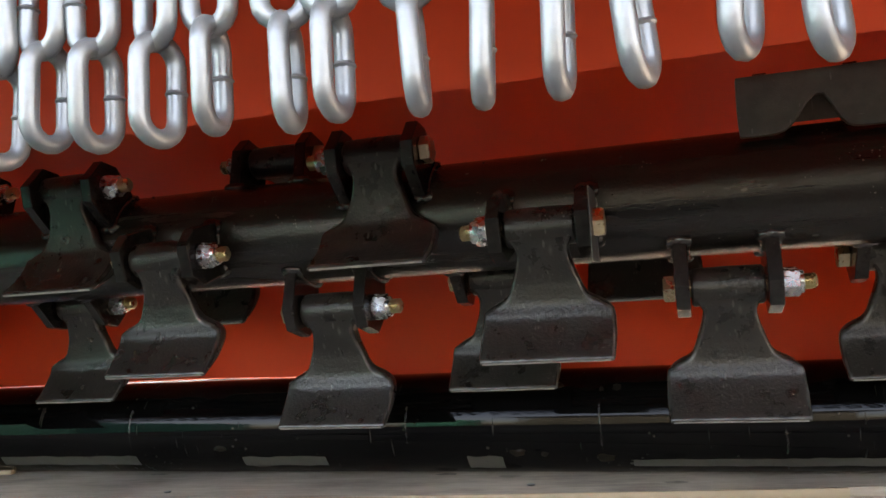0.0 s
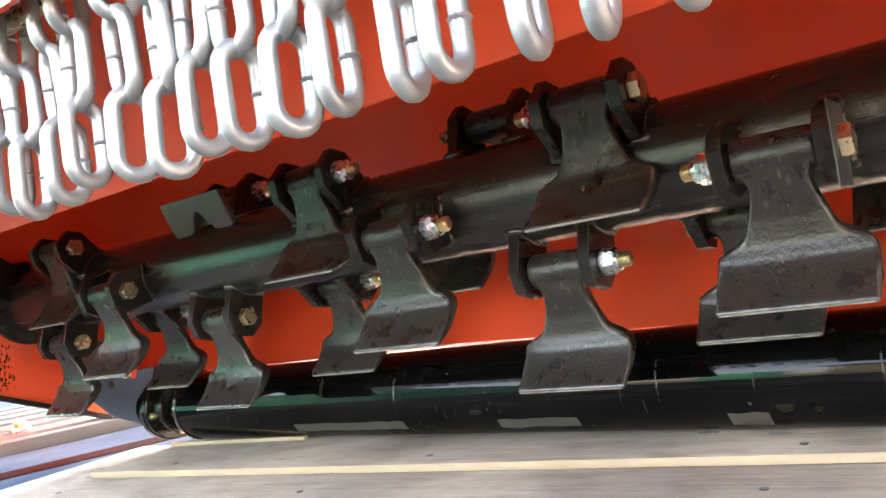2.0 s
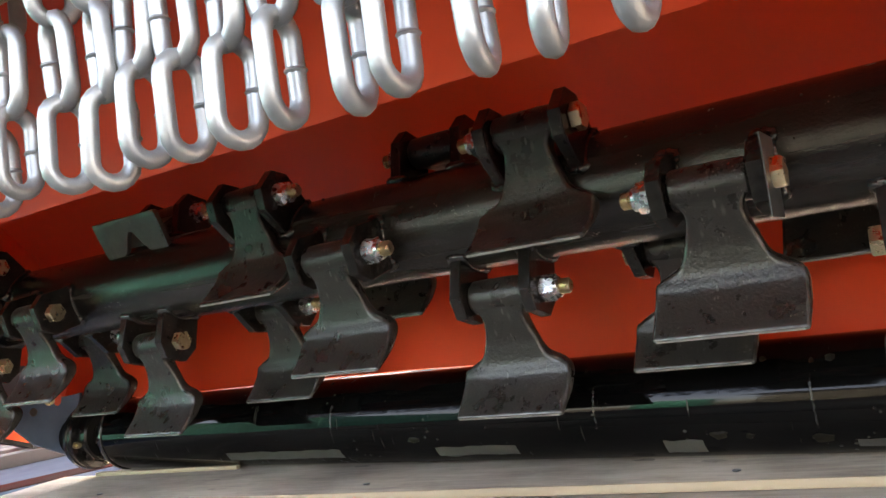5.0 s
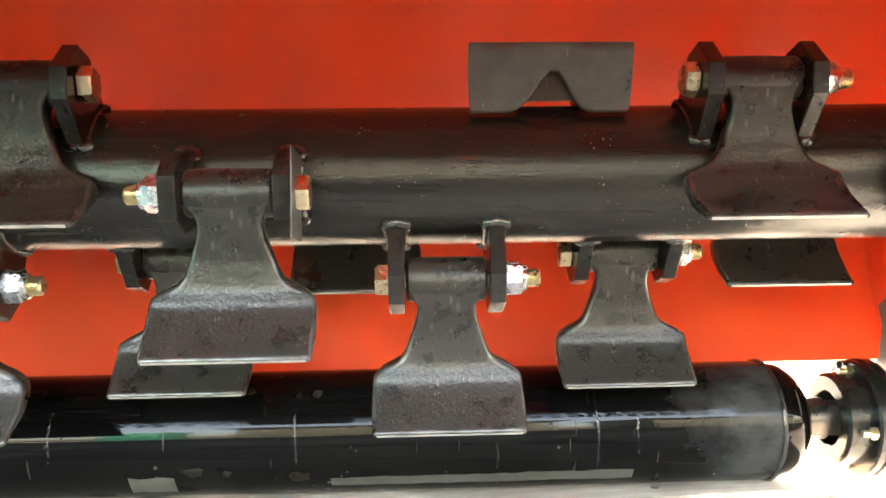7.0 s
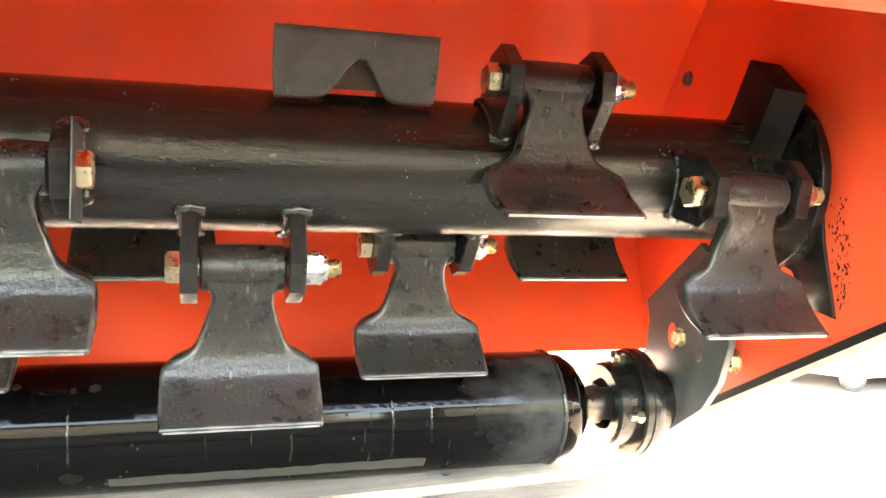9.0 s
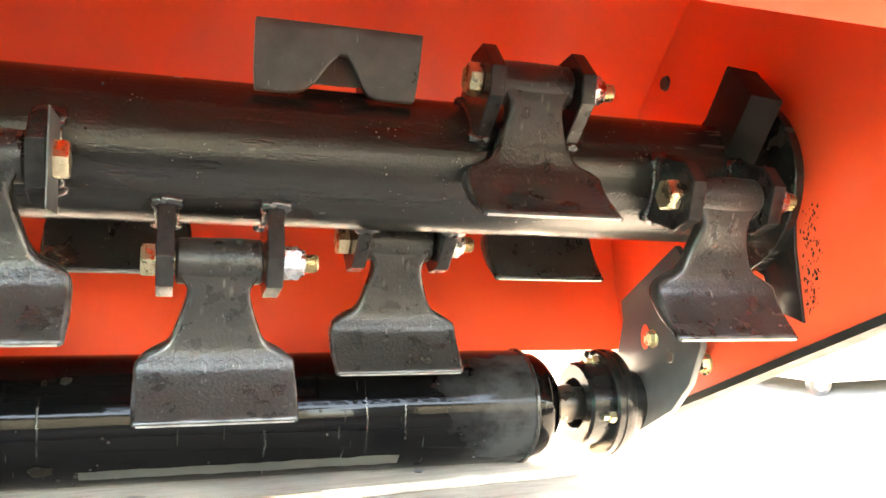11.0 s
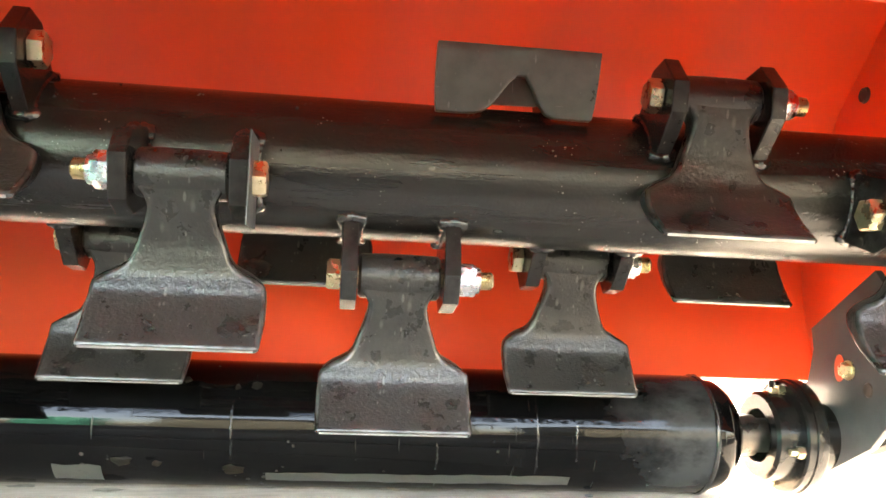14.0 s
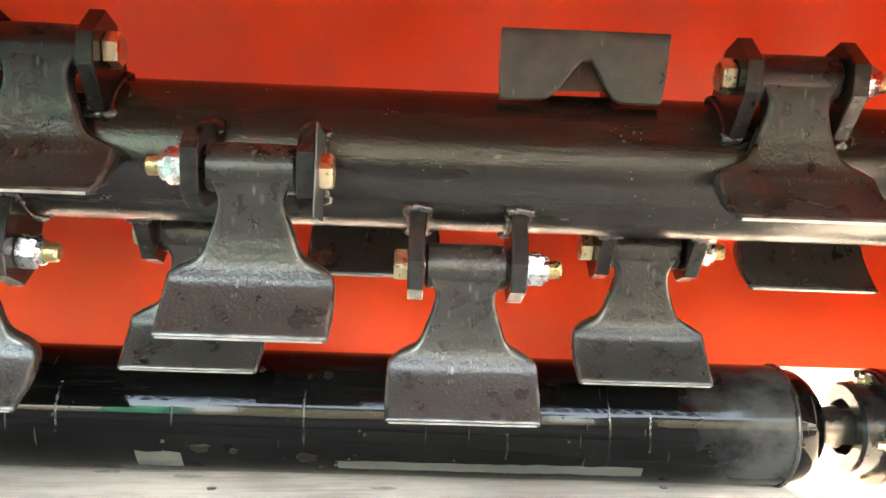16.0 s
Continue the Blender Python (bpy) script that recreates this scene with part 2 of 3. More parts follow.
def thing(name, label, category, group="", kind="", m=None):
    ob = new(name)
    if m is not None:
        ob.matrix_basis = m
    return tagged(ob, label, category, group, kind)


def lathe(bm, profile, seg=32, y=0.0, z=0.0, mat=0):
    """Turn a profile of (x, radius) about the x direction."""
    rings = []
    for x, r in profile:
        if r < 1e-6:
            rings.append([bm.verts.new((x, y, z))])
        else:
            rings.append([bm.verts.new((x, y + r * math.cos(2 * math.pi * k / seg), z + r * math.sin(2 * math.pi * k / seg))) for k in range(seg)])
    for p, q in zip(rings, rings[1:]):
        for k in range(seg):
            j = (k + 1) % seg
            if len(p) == 1 and len(q) == 1:
                continue
            if len(p) == 1:
                f = bm.faces.new((p[0], q[j], q[k]))
            elif len(q) == 1:
                f = bm.faces.new((p[k], p[j], q[0]))
            else:
                f = bm.faces.new((p[k], p[j], q[j], q[k]))
            f.material_index = mat
    bmesh.ops.recalc_face_normals(bm, faces=bm.faces[:])
    return bm


def slab(poly, x0, x1, bevel=0.0, bm=None):
    """A plate lying in the y-z plane, between x0 and x1."""
    bm = bm or bmesh.new()
    a = [bm.verts.new((x0, y, z)) for y, z in poly]
    b = [bm.verts.new((x1, y, z)) for y, z in poly]
    fs = [bm.faces.new(a), bm.faces.new(b[::-1])]
    for k in range(len(poly)):
        j = (k + 1) % len(poly)
        fs.append(bm.faces.new((a[k], b[k], b[j], a[j])))
    bmesh.ops.recalc_face_normals(bm, faces=fs)
    if bevel:
        es = list({ed for f in fs[:2] for ed in f.edges})
        bmesh.ops.bevel(bm, geom=es, offset=bevel, segments=2, affect="EDGES", profile=0.5)
    return bm


def box(x0, x1, y0, y1, z0, z1, bevel=0.0, bm=None):
    own = bmesh.new()
    bmesh.ops.create_cube(own, size=1)
    for v in own.verts:
        v.co = ((x0 + x1) / 2 + v.co.x * (x1 - x0), (y0 + y1) / 2 + v.co.y * (y1 - y0), (z0 + z1) / 2 + v.co.z * (z1 - z0))
    if bevel:
        bmesh.ops.bevel(own, geom=own.edges[:], offset=bevel, segments=2, affect="EDGES", profile=0.5)
    return own


def hexa(x0, x1, af, mat=0, turn=0.0, bm=None):
    """Hexagon prism along x with chamfered outer corners; af is the width across flats."""
    bm = bm or bmesh.new()
    r = af / math.sqrt(3)
    s = 1 if x1 > x0 else -1
    c = 0.0016
    rings = []
    for x, rr in ((x0, r), (x1 - s * c, r), (x1, r * 0.90)):
        rings.append([bm.verts.new((x, rr * math.cos(math.pi / 3 * k + turn), rr * math.sin(math.pi / 3 * k + turn))) for k in range(6)])
    for p, q in zip(rings, rings[1:]):
        for k in range(6):
            bm.faces.new((p[k], p[(k + 1) % 6], q[(k + 1) % 6], q[k])).material_index = mat
    bm.faces.new(rings[0]).material_index = mat
    bm.faces.new(rings[-1]).material_index = mat
    bmesh.ops.recalc_face_normals(bm, faces=bm.faces[:])
    return bm


# ---- sizes of the machine ----
AY, AZ, PIN_R, TUBE_R = 0.026, 0.2914, 0.0905, 0.0575
X_LEFT, X_RIGHT = -1.490, 0.565          # inner faces of the side plates
HUB_HALF, LUG_T = 0.0325, 0.0128


def pin_at(angle):
    return AY + PIN_R * math.cos(radians(angle)), AZ + PIN_R * math.sin(radians(angle))


# ---- ground ----
bm = bmesh.new()
bmesh.ops.create_grid(bm, x_segments=40, y_segments=40, size=60)
tagged(part("ground", bm, CONCRETE), "pale sunlit concrete yard under the machine", "ground", kind="structure").location.z = -0.135

# unseen dark sheet stands in for shaded ground and cuts the bounce
bm = box(-9.0, 9.0, -14.0, -0.46, -0.1345, -0.129, 0.002)
tagged(part("pavement", bm, DARK_APRON), "unseen dark apron added before the machine to cut bounced light", "pavement", kind="structure")

# unseen roof added to shade the machine's front, rear edge letting sun in behind
SHEETING = surface("dull_grey_roof_sheeting", (0.22, 0.22, 0.215), (0.30, 0.30, 0.29), 0.6, 0.8, scale=2, fine=40, bumps=0.2, spec=0.2)
shelter = thing("open_shelter", "unseen grey sheet roof added over the machine for its shade", "shelter")
part("roof_sheet", box(-4.2, 6.5, -3.2, 2.0, 3.20, 3.26, 0.01), SHEETING, shelter)
# wing added to keep the sun off the ground at the left
part("wing_sheet", box(-4.2, 0.4, 2.004, 6.5, 3.20, 3.26, 0.01), SHEETING, shelter)
for k in range(3):
    part("purlin", box(-4.2, 6.5, -3.0 + 2.2 * k, -2.9 + 2.2 * k, 3.08, 3.197, 0.006), SHEETING, shelter)
for x, y in ((-4.1, -3.1), (6.4, -3.1), (-4.1, 6.4), (6.4, 1.9), (0.3, 6.4)):
    part("post", box(x - 0.06, x + 0.06, y - 0.06, y + 0.06, -0.131, 3.198, 0.006), SHEETING, shelter)

# ---- housing ----
housing = thing("mower_housing", "orange-red painted steel hood of a flail mower on planks", "mower housing")
PROFILE = [(0.236, 0.1125), (0.266, 0.180), (0.279, 0.250), (0.266, 0.318), (0.208, 0.412), (0.163, 0.460), (0.122, 0.503), (0.05, 0.537), (-0.08, 0.555), (-0.25, 0.559), (-0.44, 0.547)]


def sheet(points, x0, x1, t, bm=None, cols=1):
    """Folded sheet of thickness t following points in y-z, extruded along x; the thickness lies to the left of the way."""
    bm = bm or bmesh.new()
    pts = [Vector(p) for p in points]
    outer = []
    for k, p in enumerate(pts):
        d = (pts[min(k + 1, len(pts) - 1)] - pts[max(k - 1, 0)]).normalized()
        outer.append(p + Vector((d.y, -d.x)) * t)
    poly = [(p.x, p.y) for p in pts] + [(p.x, p.y) for p in reversed(outer)]
    n = len(pts)
    xs = [x0 + (x1 - x0) * k / cols for k in range(cols + 1)]
    loops = [[bm.verts.new((x, y, z)) for y, z in poly] for x in xs]
    for p, q in zip(loops, loops[1:]):
        for k in range(2 * n):
            j = (k + 1) % (2 * n)
            bm.faces.new((p[k], p[j], q[j], q[k]))
    for lp in (loops[0], loops[-1]):
        for k in range(n - 1):
            bm.faces.new((lp[k], lp[k + 1], lp[2 * n - 2 - k], lp[2 * n - 1 - k]))
    bmesh.ops.recalc_face_normals(bm, faces=bm.faces[:])
    return bm


bm = sheet(PROFILE, X_LEFT - 0.003, X_RIGHT + 0.003, 0.005, None, 12)
for v in bm.verts:
    if v.co.z < 0.13:
        v.co.z += 0.005 * min(max((-0.42 - v.co.x) / 0.22, 0.0), 1.0) - 0.004 * min(max((-0.7 - v.co.x) / 0.5, 0.0), 1.0) - 0.0015      # lower edge not quite level
part("hood_plate", bm, ORANGE, housing)
part("front_flap", sheet([(-0.283, 0.347), (-0.38, 0.462), (-0.43, 0.522), (-0.44, 0.545)], X_LEFT - 0.003, X_RIGHT + 0.003, -0.004), ORANGE, housing)
part("front_lip", sheet([(-0.44, 0.551), (-0.486, 0.537), (-0.490, 0.412)], X_LEFT - 0.003, X_RIGHT + 0.003, 0.004), ORANGE, housing)
part("chain_rod", lathe(bmesh.new(), [(X_LEFT + 0.002, 0.0), (X_LEFT + 0.002, 0.006), (X_RIGHT - 0.002, 0.006), (X_RIGHT - 0.002, 0.0)], 16, -0.464, 0.423), YZINC, housing, "zinc plated rod that carries the chains")
SIDE = [(0.155, 0.046), (0.19, 0.080), (0.30, 0.165), (0.30, 0.44), (0.15, 0.53), (-0.10, 0.577), (-0.47, 0.567), (-0.500, 0.51), (-0.500, 0.415), (-0.40, 0.44), (-0.305, 0.35), (-0.305, 0.229)]
for x0, x1 in ((X_RIGHT, X_RIGHT + 0.006), (X_LEFT - 0.006, X_LEFT)):
    part("side_plate", slab(SIDE, x0, x1, 0.001), ORANGE, housing)
    s = 1 if x0 > 0 else -1
    part("skid_edge", sheet([(-0.308, 0.2265), (0.158, 0.042)], min(x0, x1) - 0.006, max(x0, x1) + 0.012, -0.008), RUBBER, housing, "black skid strip along the side plate's lower edge")

# ---- planks ----
SKEW = pose(0, -0.0075, 0, 0, 0, 6.2)
for y0, y1, xa, xb, z0 in [(0.081, 0.300, -1.185, 0.45, 0.0), (-0.030, 0.300, -1.34, 0.47, -0.0105), (-0.212, -0.036, -1.40, 0.50, -0.0095), (-0.390, -0.218, -1.42, 0.48, -0.0105)]:
    bm = box(xa, xb, y0, y1, -0.0098 if z0 == 0.0 else z0 - 0.018, z0, 0.0015)
    bmesh.ops.subdivide_edges(bm, edges=[ed for ed in bm.edges if ed.calc_length() > 0.5], cuts=40)
    rnd = random.Random(int(y0 * 1000))
    for v in bm.verts:
        v.co.y += rnd.uniform(-0.0012, 0.0012)
        v.co.z += rnd.uniform(-0.0006, 0.0002)
    p = part("plank", bm, WOOD)
    tagged(p, "weathered grey wooden board lying under the machine", "plank", "planks under the machine")
    p.matrix_basis = SKEW
    for k in range(9):
        kx, ky, kr = rnd.uniform(xa + 0.05, xb - 0.05), rnd.uniform(y0 + 0.015, y1 - 0.015), rnd.uniform(0.003, 0.008)
        kb = bmesh.new()
        kb.faces.new([kb.verts.new((kx + 2.2 * kr * math.cos(math.tau * j / 9) * rnd.uniform(0.6, 1.2), ky + kr * math.sin(math.tau * j / 9) * rnd.uniform(0.6, 1.2), z0 + 0.0004)) for j in range(9)])
        part("knot", kb, KNOT, p)
    for k in range(4):
        t = xa + (xb - xa) * (0.1 + 0.27 * k) + rnd.uniform(-0.03, 0.03)
        for yy in (y0 + 0.035, y1 - 0.03):
            nail = part("nail_head", lathe(bmesh.new(), [(0.0, 0.0), (0.0, 0.004), (-0.0012, 0.0045), (-0.0012, 0.0)], 10), GREY, p)
            nail.matrix_basis = pose(t + rnd.uniform(-0.01, 0.01), yy, z0 - 0.0003, 0, 90, 0)
bm = box(-1.187, 0.17, 0.0775, 0.0808, -0.0096, -0.0003, 0.0006)
bt = part("batten", bm, PALE_WOOD)
tagged(bt, "pale fresh wooden strip along the upper board's front edge", "batten")
bt.matrix_basis = SKEW
bm = box(-1.183, -0.88, 0.236, 0.246, 0.0004, 0.0062, 0.0008)
bt = part("batten", bm, PALE_WOOD)
tagged(bt, "thin pale wooden wedge lying at the roller's foot", "batten")
bt.matrix_basis = SKEW
for x0 in (-1.09, -0.62, -0.02, 0.36):
    c = part("cross_beam", box(x0, x0 + 0.09, -0.36, 0.24, -0.13, -0.0285, 0.003), WOOD)
    tagged(c, "rough wooden cross beam carrying the planks", "beam", "beams under the planks")
    c.matrix_basis = SKEW

# ---- rotor ----
rotor = thing("flail_rotor", "black enamelled rotor tube with welded lugs", "rotor")
bm = lathe(bmesh.new(), [(X_LEFT + 0.02, TUBE_R - 0.004), (X_LEFT + 0.02, TUBE_R), (X_RIGHT - 0.011, TUBE_R), (X_RIGHT - 0.011, TUBE_R - 0.004)], 64, AY, AZ)
part("tube", bm, BLACK, rotor)
for x, r in ((X_RIGHT - 0.0115, 0.0875), (X_LEFT + 0.01, 0.078)):
    part("end_disc", lathe(bmesh.new(), [(x, 0), (x, r - 0.001), (x + 0.001, r), (x + 0.009, r), (x + 0.010, r - 0.001), (x + 0.010, 0)], 56, AY, AZ), BLACK, rotor)

LUG = [(-0.0285, 0.046), (-0.0300, 0.096), (-0.0160, 0.1150), (0.0160, 0.1150), (0.0300, 0.096), (0.0285, 0.046)]


def lug_mesh():
    return slab([(-u, v) for u, v in LUG], -LUG_T / 2, LUG_T / 2, 0.0012)


LUG_OB = part("lug", lug_mesh(), LUG_PAINT, rotor, smooth=False)


def weld_mesh(seed):
    """A lumpy bead running round the foot of a lug."""
    rnd = random.Random(seed)
    hx, loop = LUG_T / 2 + 0.0008, []
    for k in range(36):
        loop.append((hx, -0.0262 + 0.0524 * k / 35))
    for k in range(7):
        loop.append((hx - 2 * hx * (k + 1) / 8, 0.0268))
    for k in range(36):
        loop.append((-hx, 0.0262 - 0.0524 * k / 35))
    for k in range(7):
        loop.append((-hx + 2 * hx * (k + 1) / 8, -0.0268))
    bm, rings, n = bmesh.new(), [], len(loop)
    for k, (x, u) in enumerate(loop):
        v = math.sqrt(TUBE_R ** 2 - u * u) + 0.0005
        p, q = loop[k - 1], loop[(k + 1) % n]
        d = Vector((q[0] - p[0], p[1] - q[1], 0)).normalized()
        side = Vector((-d.y, d.x, 0))
        end = min(max((abs(u) - 0.017) / 0.008, 0.0), 1.0)
        r = 0.0020 + 0.0004 * math.sin(k * 1.9) + rnd.uniform(0, 0.0004) + 0.0030 * end
        rings.append([bm.verts.new(Vector((x, -u, v)) + r * rnd.uniform(1 - 0.13 * end, 1 + 0.13 * end) * (math.cos(math.tau * j / 12) * side + math.sin(math.tau * j / 12) * Vector((0, 0, 1)))) for j in range(12)])
    for k in range(n):
        p, q = rings[k], rings[(k + 1) % n]
        for j in range(12):
            bm.faces.new((p[j], p[(j + 1) % 12], q[(j + 1) % 12], q[j]))
    bmesh.ops.recalc_face_normals(bm, faces=bm.faces[:])
    return bm


WELD_OB = part("weld_bead", weld_mesh(1), WELD, rotor)


# ---- flails ----
def smooth_rows(rows, steps=3):
    """Rows refined along a smooth curve through the given ones."""
    out = []
    for k in range(len(rows) - 1):
        a, b, c, d = (Vector(rows[min(max(j, 0), len(rows) - 1)]).to_tuple() if len(rows[0]) > 1 else rows[min(max(j, 0), len(rows) - 1)] for j in (k - 1, k, k + 1, k + 2))
        for i in range(steps):
            t = i / steps
            out.append(tuple(0.5 * (2 * q + (r - p) * t + (2 * p - 5 * q + 4 * r - w) * t * t + (3 * q - p - 3 * r + w) * t ** 3) for p, q, r, w in zip(a, b, c, d)))
    out.append(tuple(rows[-1]))
    return out


def flail_mesh():
    """Neck and bent blade: hangs along -z from the pin at the origin, the blade kicks out to -y."""
    bm = bmesh.new()
    path = [(-0.0025, -0.008), (-0.0008, -0.020), (0.0030, -0.034), (0.0066, -0.046), (0.0084, -0.056), (0.0099, -0.063), (0.01125, -0.069), (0.01150, -0.0755), (0.00950, -0.082), (0.0055, -0.0895), (-0.0060, -0.1030), (-0.0270, -0.1205)]
    half = [0.0320, 0.0236, 0.0258, 0.0300, 0.0336, 0.0388, 0.0503, 0.0580, 0.0601, 0.0606, 0.0612, 0.0600]
    thick = [0.024, 0.020, 0.0150, 0.0130, 0.0133, 0.0145, 0.0165, 0.0180, 0.0175, 0.0145, 0.0100, 0.0045]
    path = [tuple(p) for p in smooth_rows(path)]
    half = [h[0] for h in smooth_rows([(h,) for h in half])]
    thick = [t[0] for t in smooth_rows([(t,) for t in thick])]
    cols = 8
    front, back = [], []
    for k, ((y, z), h, t) in enumerate(zip(path, half, thick)):
        a, b = path[max(k - 1, 0)], path[min(k + 1, len(path) - 1)]
        d = Vector((b[0] - a[0], b[1] - a[1])).normalized()
        nrm = Vector((d.y, -d.x))
        fr, bk = [], []
        for c in range(cols + 1):
            x = h * (2 * c / cols - 1)
            fr.append(bm.verts.new((x, y + nrm.x * t / 2, z + nrm.y * t / 2)))
            bk.append(bm.verts.new((x, y - nrm.x * t / 2, z - nrm.y * t / 2)))
        front.append(fr)
        back.append(bk)
    rim = []
    for k in range(len(path) - 1):
        for c in range(cols):
            bm.faces.new((front[k][c], front[k][c + 1], front[k + 1][c + 1], front[k + 1][c]))
            bm.faces.new((back[k][c + 1], back[k][c], back[k + 1][c], back[k + 1][c + 1]))
        rim.append(bm.faces.new((front[k][0], front[k + 1][0], back[k + 1][0], back[k][0])))
        rim.append(bm.faces.new((front[k + 1][cols], front[k][cols], back[k][cols], back[k + 1][cols])))
    tip = []
    for c in range(cols):
        f = bm.faces.new((front[-1][c], front[-1][c + 1], back[-1][c + 1], back[-1][c]))
        f.material_index = 1
        tip.append(f)
        bm.faces.new((back[0][c], back[0][c + 1], front[0][c + 1], front[0][c]))
    bmesh.ops.recalc_face_normals(bm, faces=bm.faces[:])
    es = set()
    for f in rim:
        for ed in f.edges:
            if len([g for g in ed.link_faces if g in rim]) == 1:
                es.add(ed)
    for f in tip:
        for ed in f.edges:
            if any(g not in tip and g not in rim for g in ed.link_faces):
                es.add(ed)
    made = bmesh.ops.bevel(bm, geom=list(es), offset=0.0034, segments=3, affect="EDGES", profile=0.5)
    for f in made["faces"]:
        f.material_index = 2
    return bm


def upturned_mesh():
    """The same flail flopped over the tube's top: its blade stands up on its two shoulders in front, the neck runs back to the pin."""
    bm = bmesh.new()
    cols, rows_n = 20, 7
    sides = []
    for t in (-0.5, 0.5):
        grid = []
        for r in range(rows_n):
            row = []
            for c in range(cols + 1):
                x = -0.0025 + 0.0650 * (2 * c / cols - 1)
                f = r / (rows_n - 1)
                low = -0.043 + 0.031 * math.exp(-abs((x - 0.001) / (0.0195 if x < 0.001 else 0.0150)) ** 2.2)
                z = low + (0.0080 - low) * f
                y = -0.066 - 0.017 * (z + 0.043) / 0.051 + t * 0.0078
                w = 1.0 - 0.03 * (1 - f) ** 4
                row.append(bm.verts.new((x * w, y, z)))
            grid.append(row)
        sides.append(grid)
    f, b = sides
    for r in range(rows_n - 1):
        for c in range(cols):
            bm.faces.new((f[r][c], f[r][c + 1], f[r + 1][c + 1], f[r + 1][c]))
            bm.faces.new((b[r][c + 1], b[r][c], b[r + 1][c], b[r + 1][c + 1]))
        bm.faces.new((f[r][0], f[r + 1][0], b[r + 1][0], b[r][0]))
        bm.faces.new((f[r + 1][cols], f[r][cols], b[r][cols], b[r + 1][cols]))
    rims = []
    for c in range(cols):
        rims.append(bm.faces.new((f[-1][c], f[-1][c + 1], b[-1][c + 1], b[-1][c])))
        rims.append(bm.faces.new((b[0][c], b[0][c + 1], f[0][c + 1], f[0][c])))
    bmesh.ops.recalc_face_normals(bm, faces=bm.faces[:])
    es = [ed for ed in bm.edges if len([g for g in ed.link_faces if g in rims]) == 1]
    bmesh.ops.bevel(bm, geom=es, offset=0.0014, segments=2, affect="EDGES", profile=0.5)
    prev = None
    for y, z, h, t in ((-0.008, -0.001, 0.020, 0.016), (-0.03, -0.010, 0.021, 0.014), (-0.05, -0.020, 0.024, 0.018), (-0.063, -0.022, 0.03, 0.022)):
        ring = [bm.verts.new((sx * h, y, z + sz * t / 2)) for sx, sz in ((-1, -1), (1, -1), (1, 1), (-1, 1))]
        if prev:
            for k in range(4):
                bm.faces.new((prev[k], prev[(k + 1) % 4], ring[(k + 1) % 4], ring[k]))
        else:
            bm.faces.new(ring)
        prev = ring
    bm.faces.new(prev[::-1])
    bmesh.ops.recalc_face_normals(bm, faces=bm.faces[:])
    return bm


def hub_mesh():
    w = HUB_HALF
    return lathe(bmesh.new(), [(-w, 0.008), (-w, 0.0155), (-w + 0.0022, 0.0177), (-0.012, 0.0183), (0.012, 0.0183), (w - 0.0022, 0.0177), (w, 0.0155), (w, 0.008)], 32)


def bolt_meshes():
    x0 = HUB_HALF + LUG_T + 0.002
    head = hexa(-x0, -x0 - 0.0100, 0.0240)
    lathe(head, [(-x0 - 0.0095, 0.008), (-x0 - 0.0098, 0.0078), (-x0 - 0.0098, 0)], 18)
    nut = hexa(x0 + 0.0022, x0 + 0.0145, 0.0240, turn=0.3)
    lathe(nut, [(x0, 0.0135), (x0 + 0.0022, 0.0135), (x0 + 0.0022, 0.0100)], 24)
    lathe(nut, [(x0 + 0.0142, 0.0112), (x0 + 0.0175, 0.0105), (x0 + 0.0185, 0.0090), (x0 + 0.0185, 0.006)], 24)
    prof = []
    x = -x0
    prof += [(-x0, 0.0074), (x0 + 0.0180, 0.0074)]
    x = x0 + 0.0180
    for k in range(8):
        prof += [(x, 0.0069), (x + 0.0005, 0.0078), (x + 0.0010, 0.0069)]
        x += 0.00125
    prof += [(x, 0.0064), (x + 0.001, 0.0056), (x + 0.001, 0.0)]
    thread = lathe(bmesh.new(), prof, 20)
    return head, nut, thread


def make_flail(up=False):
    f = thing("flail_hammer", "dark forged hammer flail flopped over the rotor tube's top" if up else "dark forged steel hammer flail hanging between rotor lugs", "flail", "flails on the rotor")
    part("blade", upturned_mesh() if up else flail_mesh(), [SCRATCHED if up else FORGED, WORN, RUBBED_GLINT], f)
    part("hub_sleeve", hub_mesh(), FORGED, f)
    head, nut, thread = bolt_meshes()
    b = part("bolt", thread, YZINC, f, "yellow zinc plated pivot bolt")
    part("bolt_head", head, YZINC, b)
    part("lock_nut", nut, SILVER, b, "bright zinc lock nut")
    return f


FLAIL, UPTURNED = make_flail(), make_flail(True)
# centre along the rotor, angle of the lug row, swing from hanging, bolt turned round
FLAILS = [
    (0.060, -105, 0, 0), (-0.3365, -105, 0, 0), (-0.883, -105, 0, 1), (-1.318, -105, 0, 1),
    (-0.0985, 195, 0, 1), (-0.4985, 195, 0, 0), (0.473, 195, 0, 0), (-1.060, 195, 0, 1),
    (0.2255, -45, 0, 0), (-0.174, -45, 0, 0), (-0.730, -45, 0, 0), (-1.135, -45, 0, 0),
    (0.303, 135, -11, 0), (-0.262, 135, -12, 1), (-0.632, 135, -9, 0), (-1.228, 135, -5, 1),
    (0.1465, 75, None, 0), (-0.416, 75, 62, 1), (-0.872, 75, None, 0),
    (0.385, 15, 0, 0), (-0.019, 15, 0, 0), (-0.555, 15, 0, 0),
]
used = set()
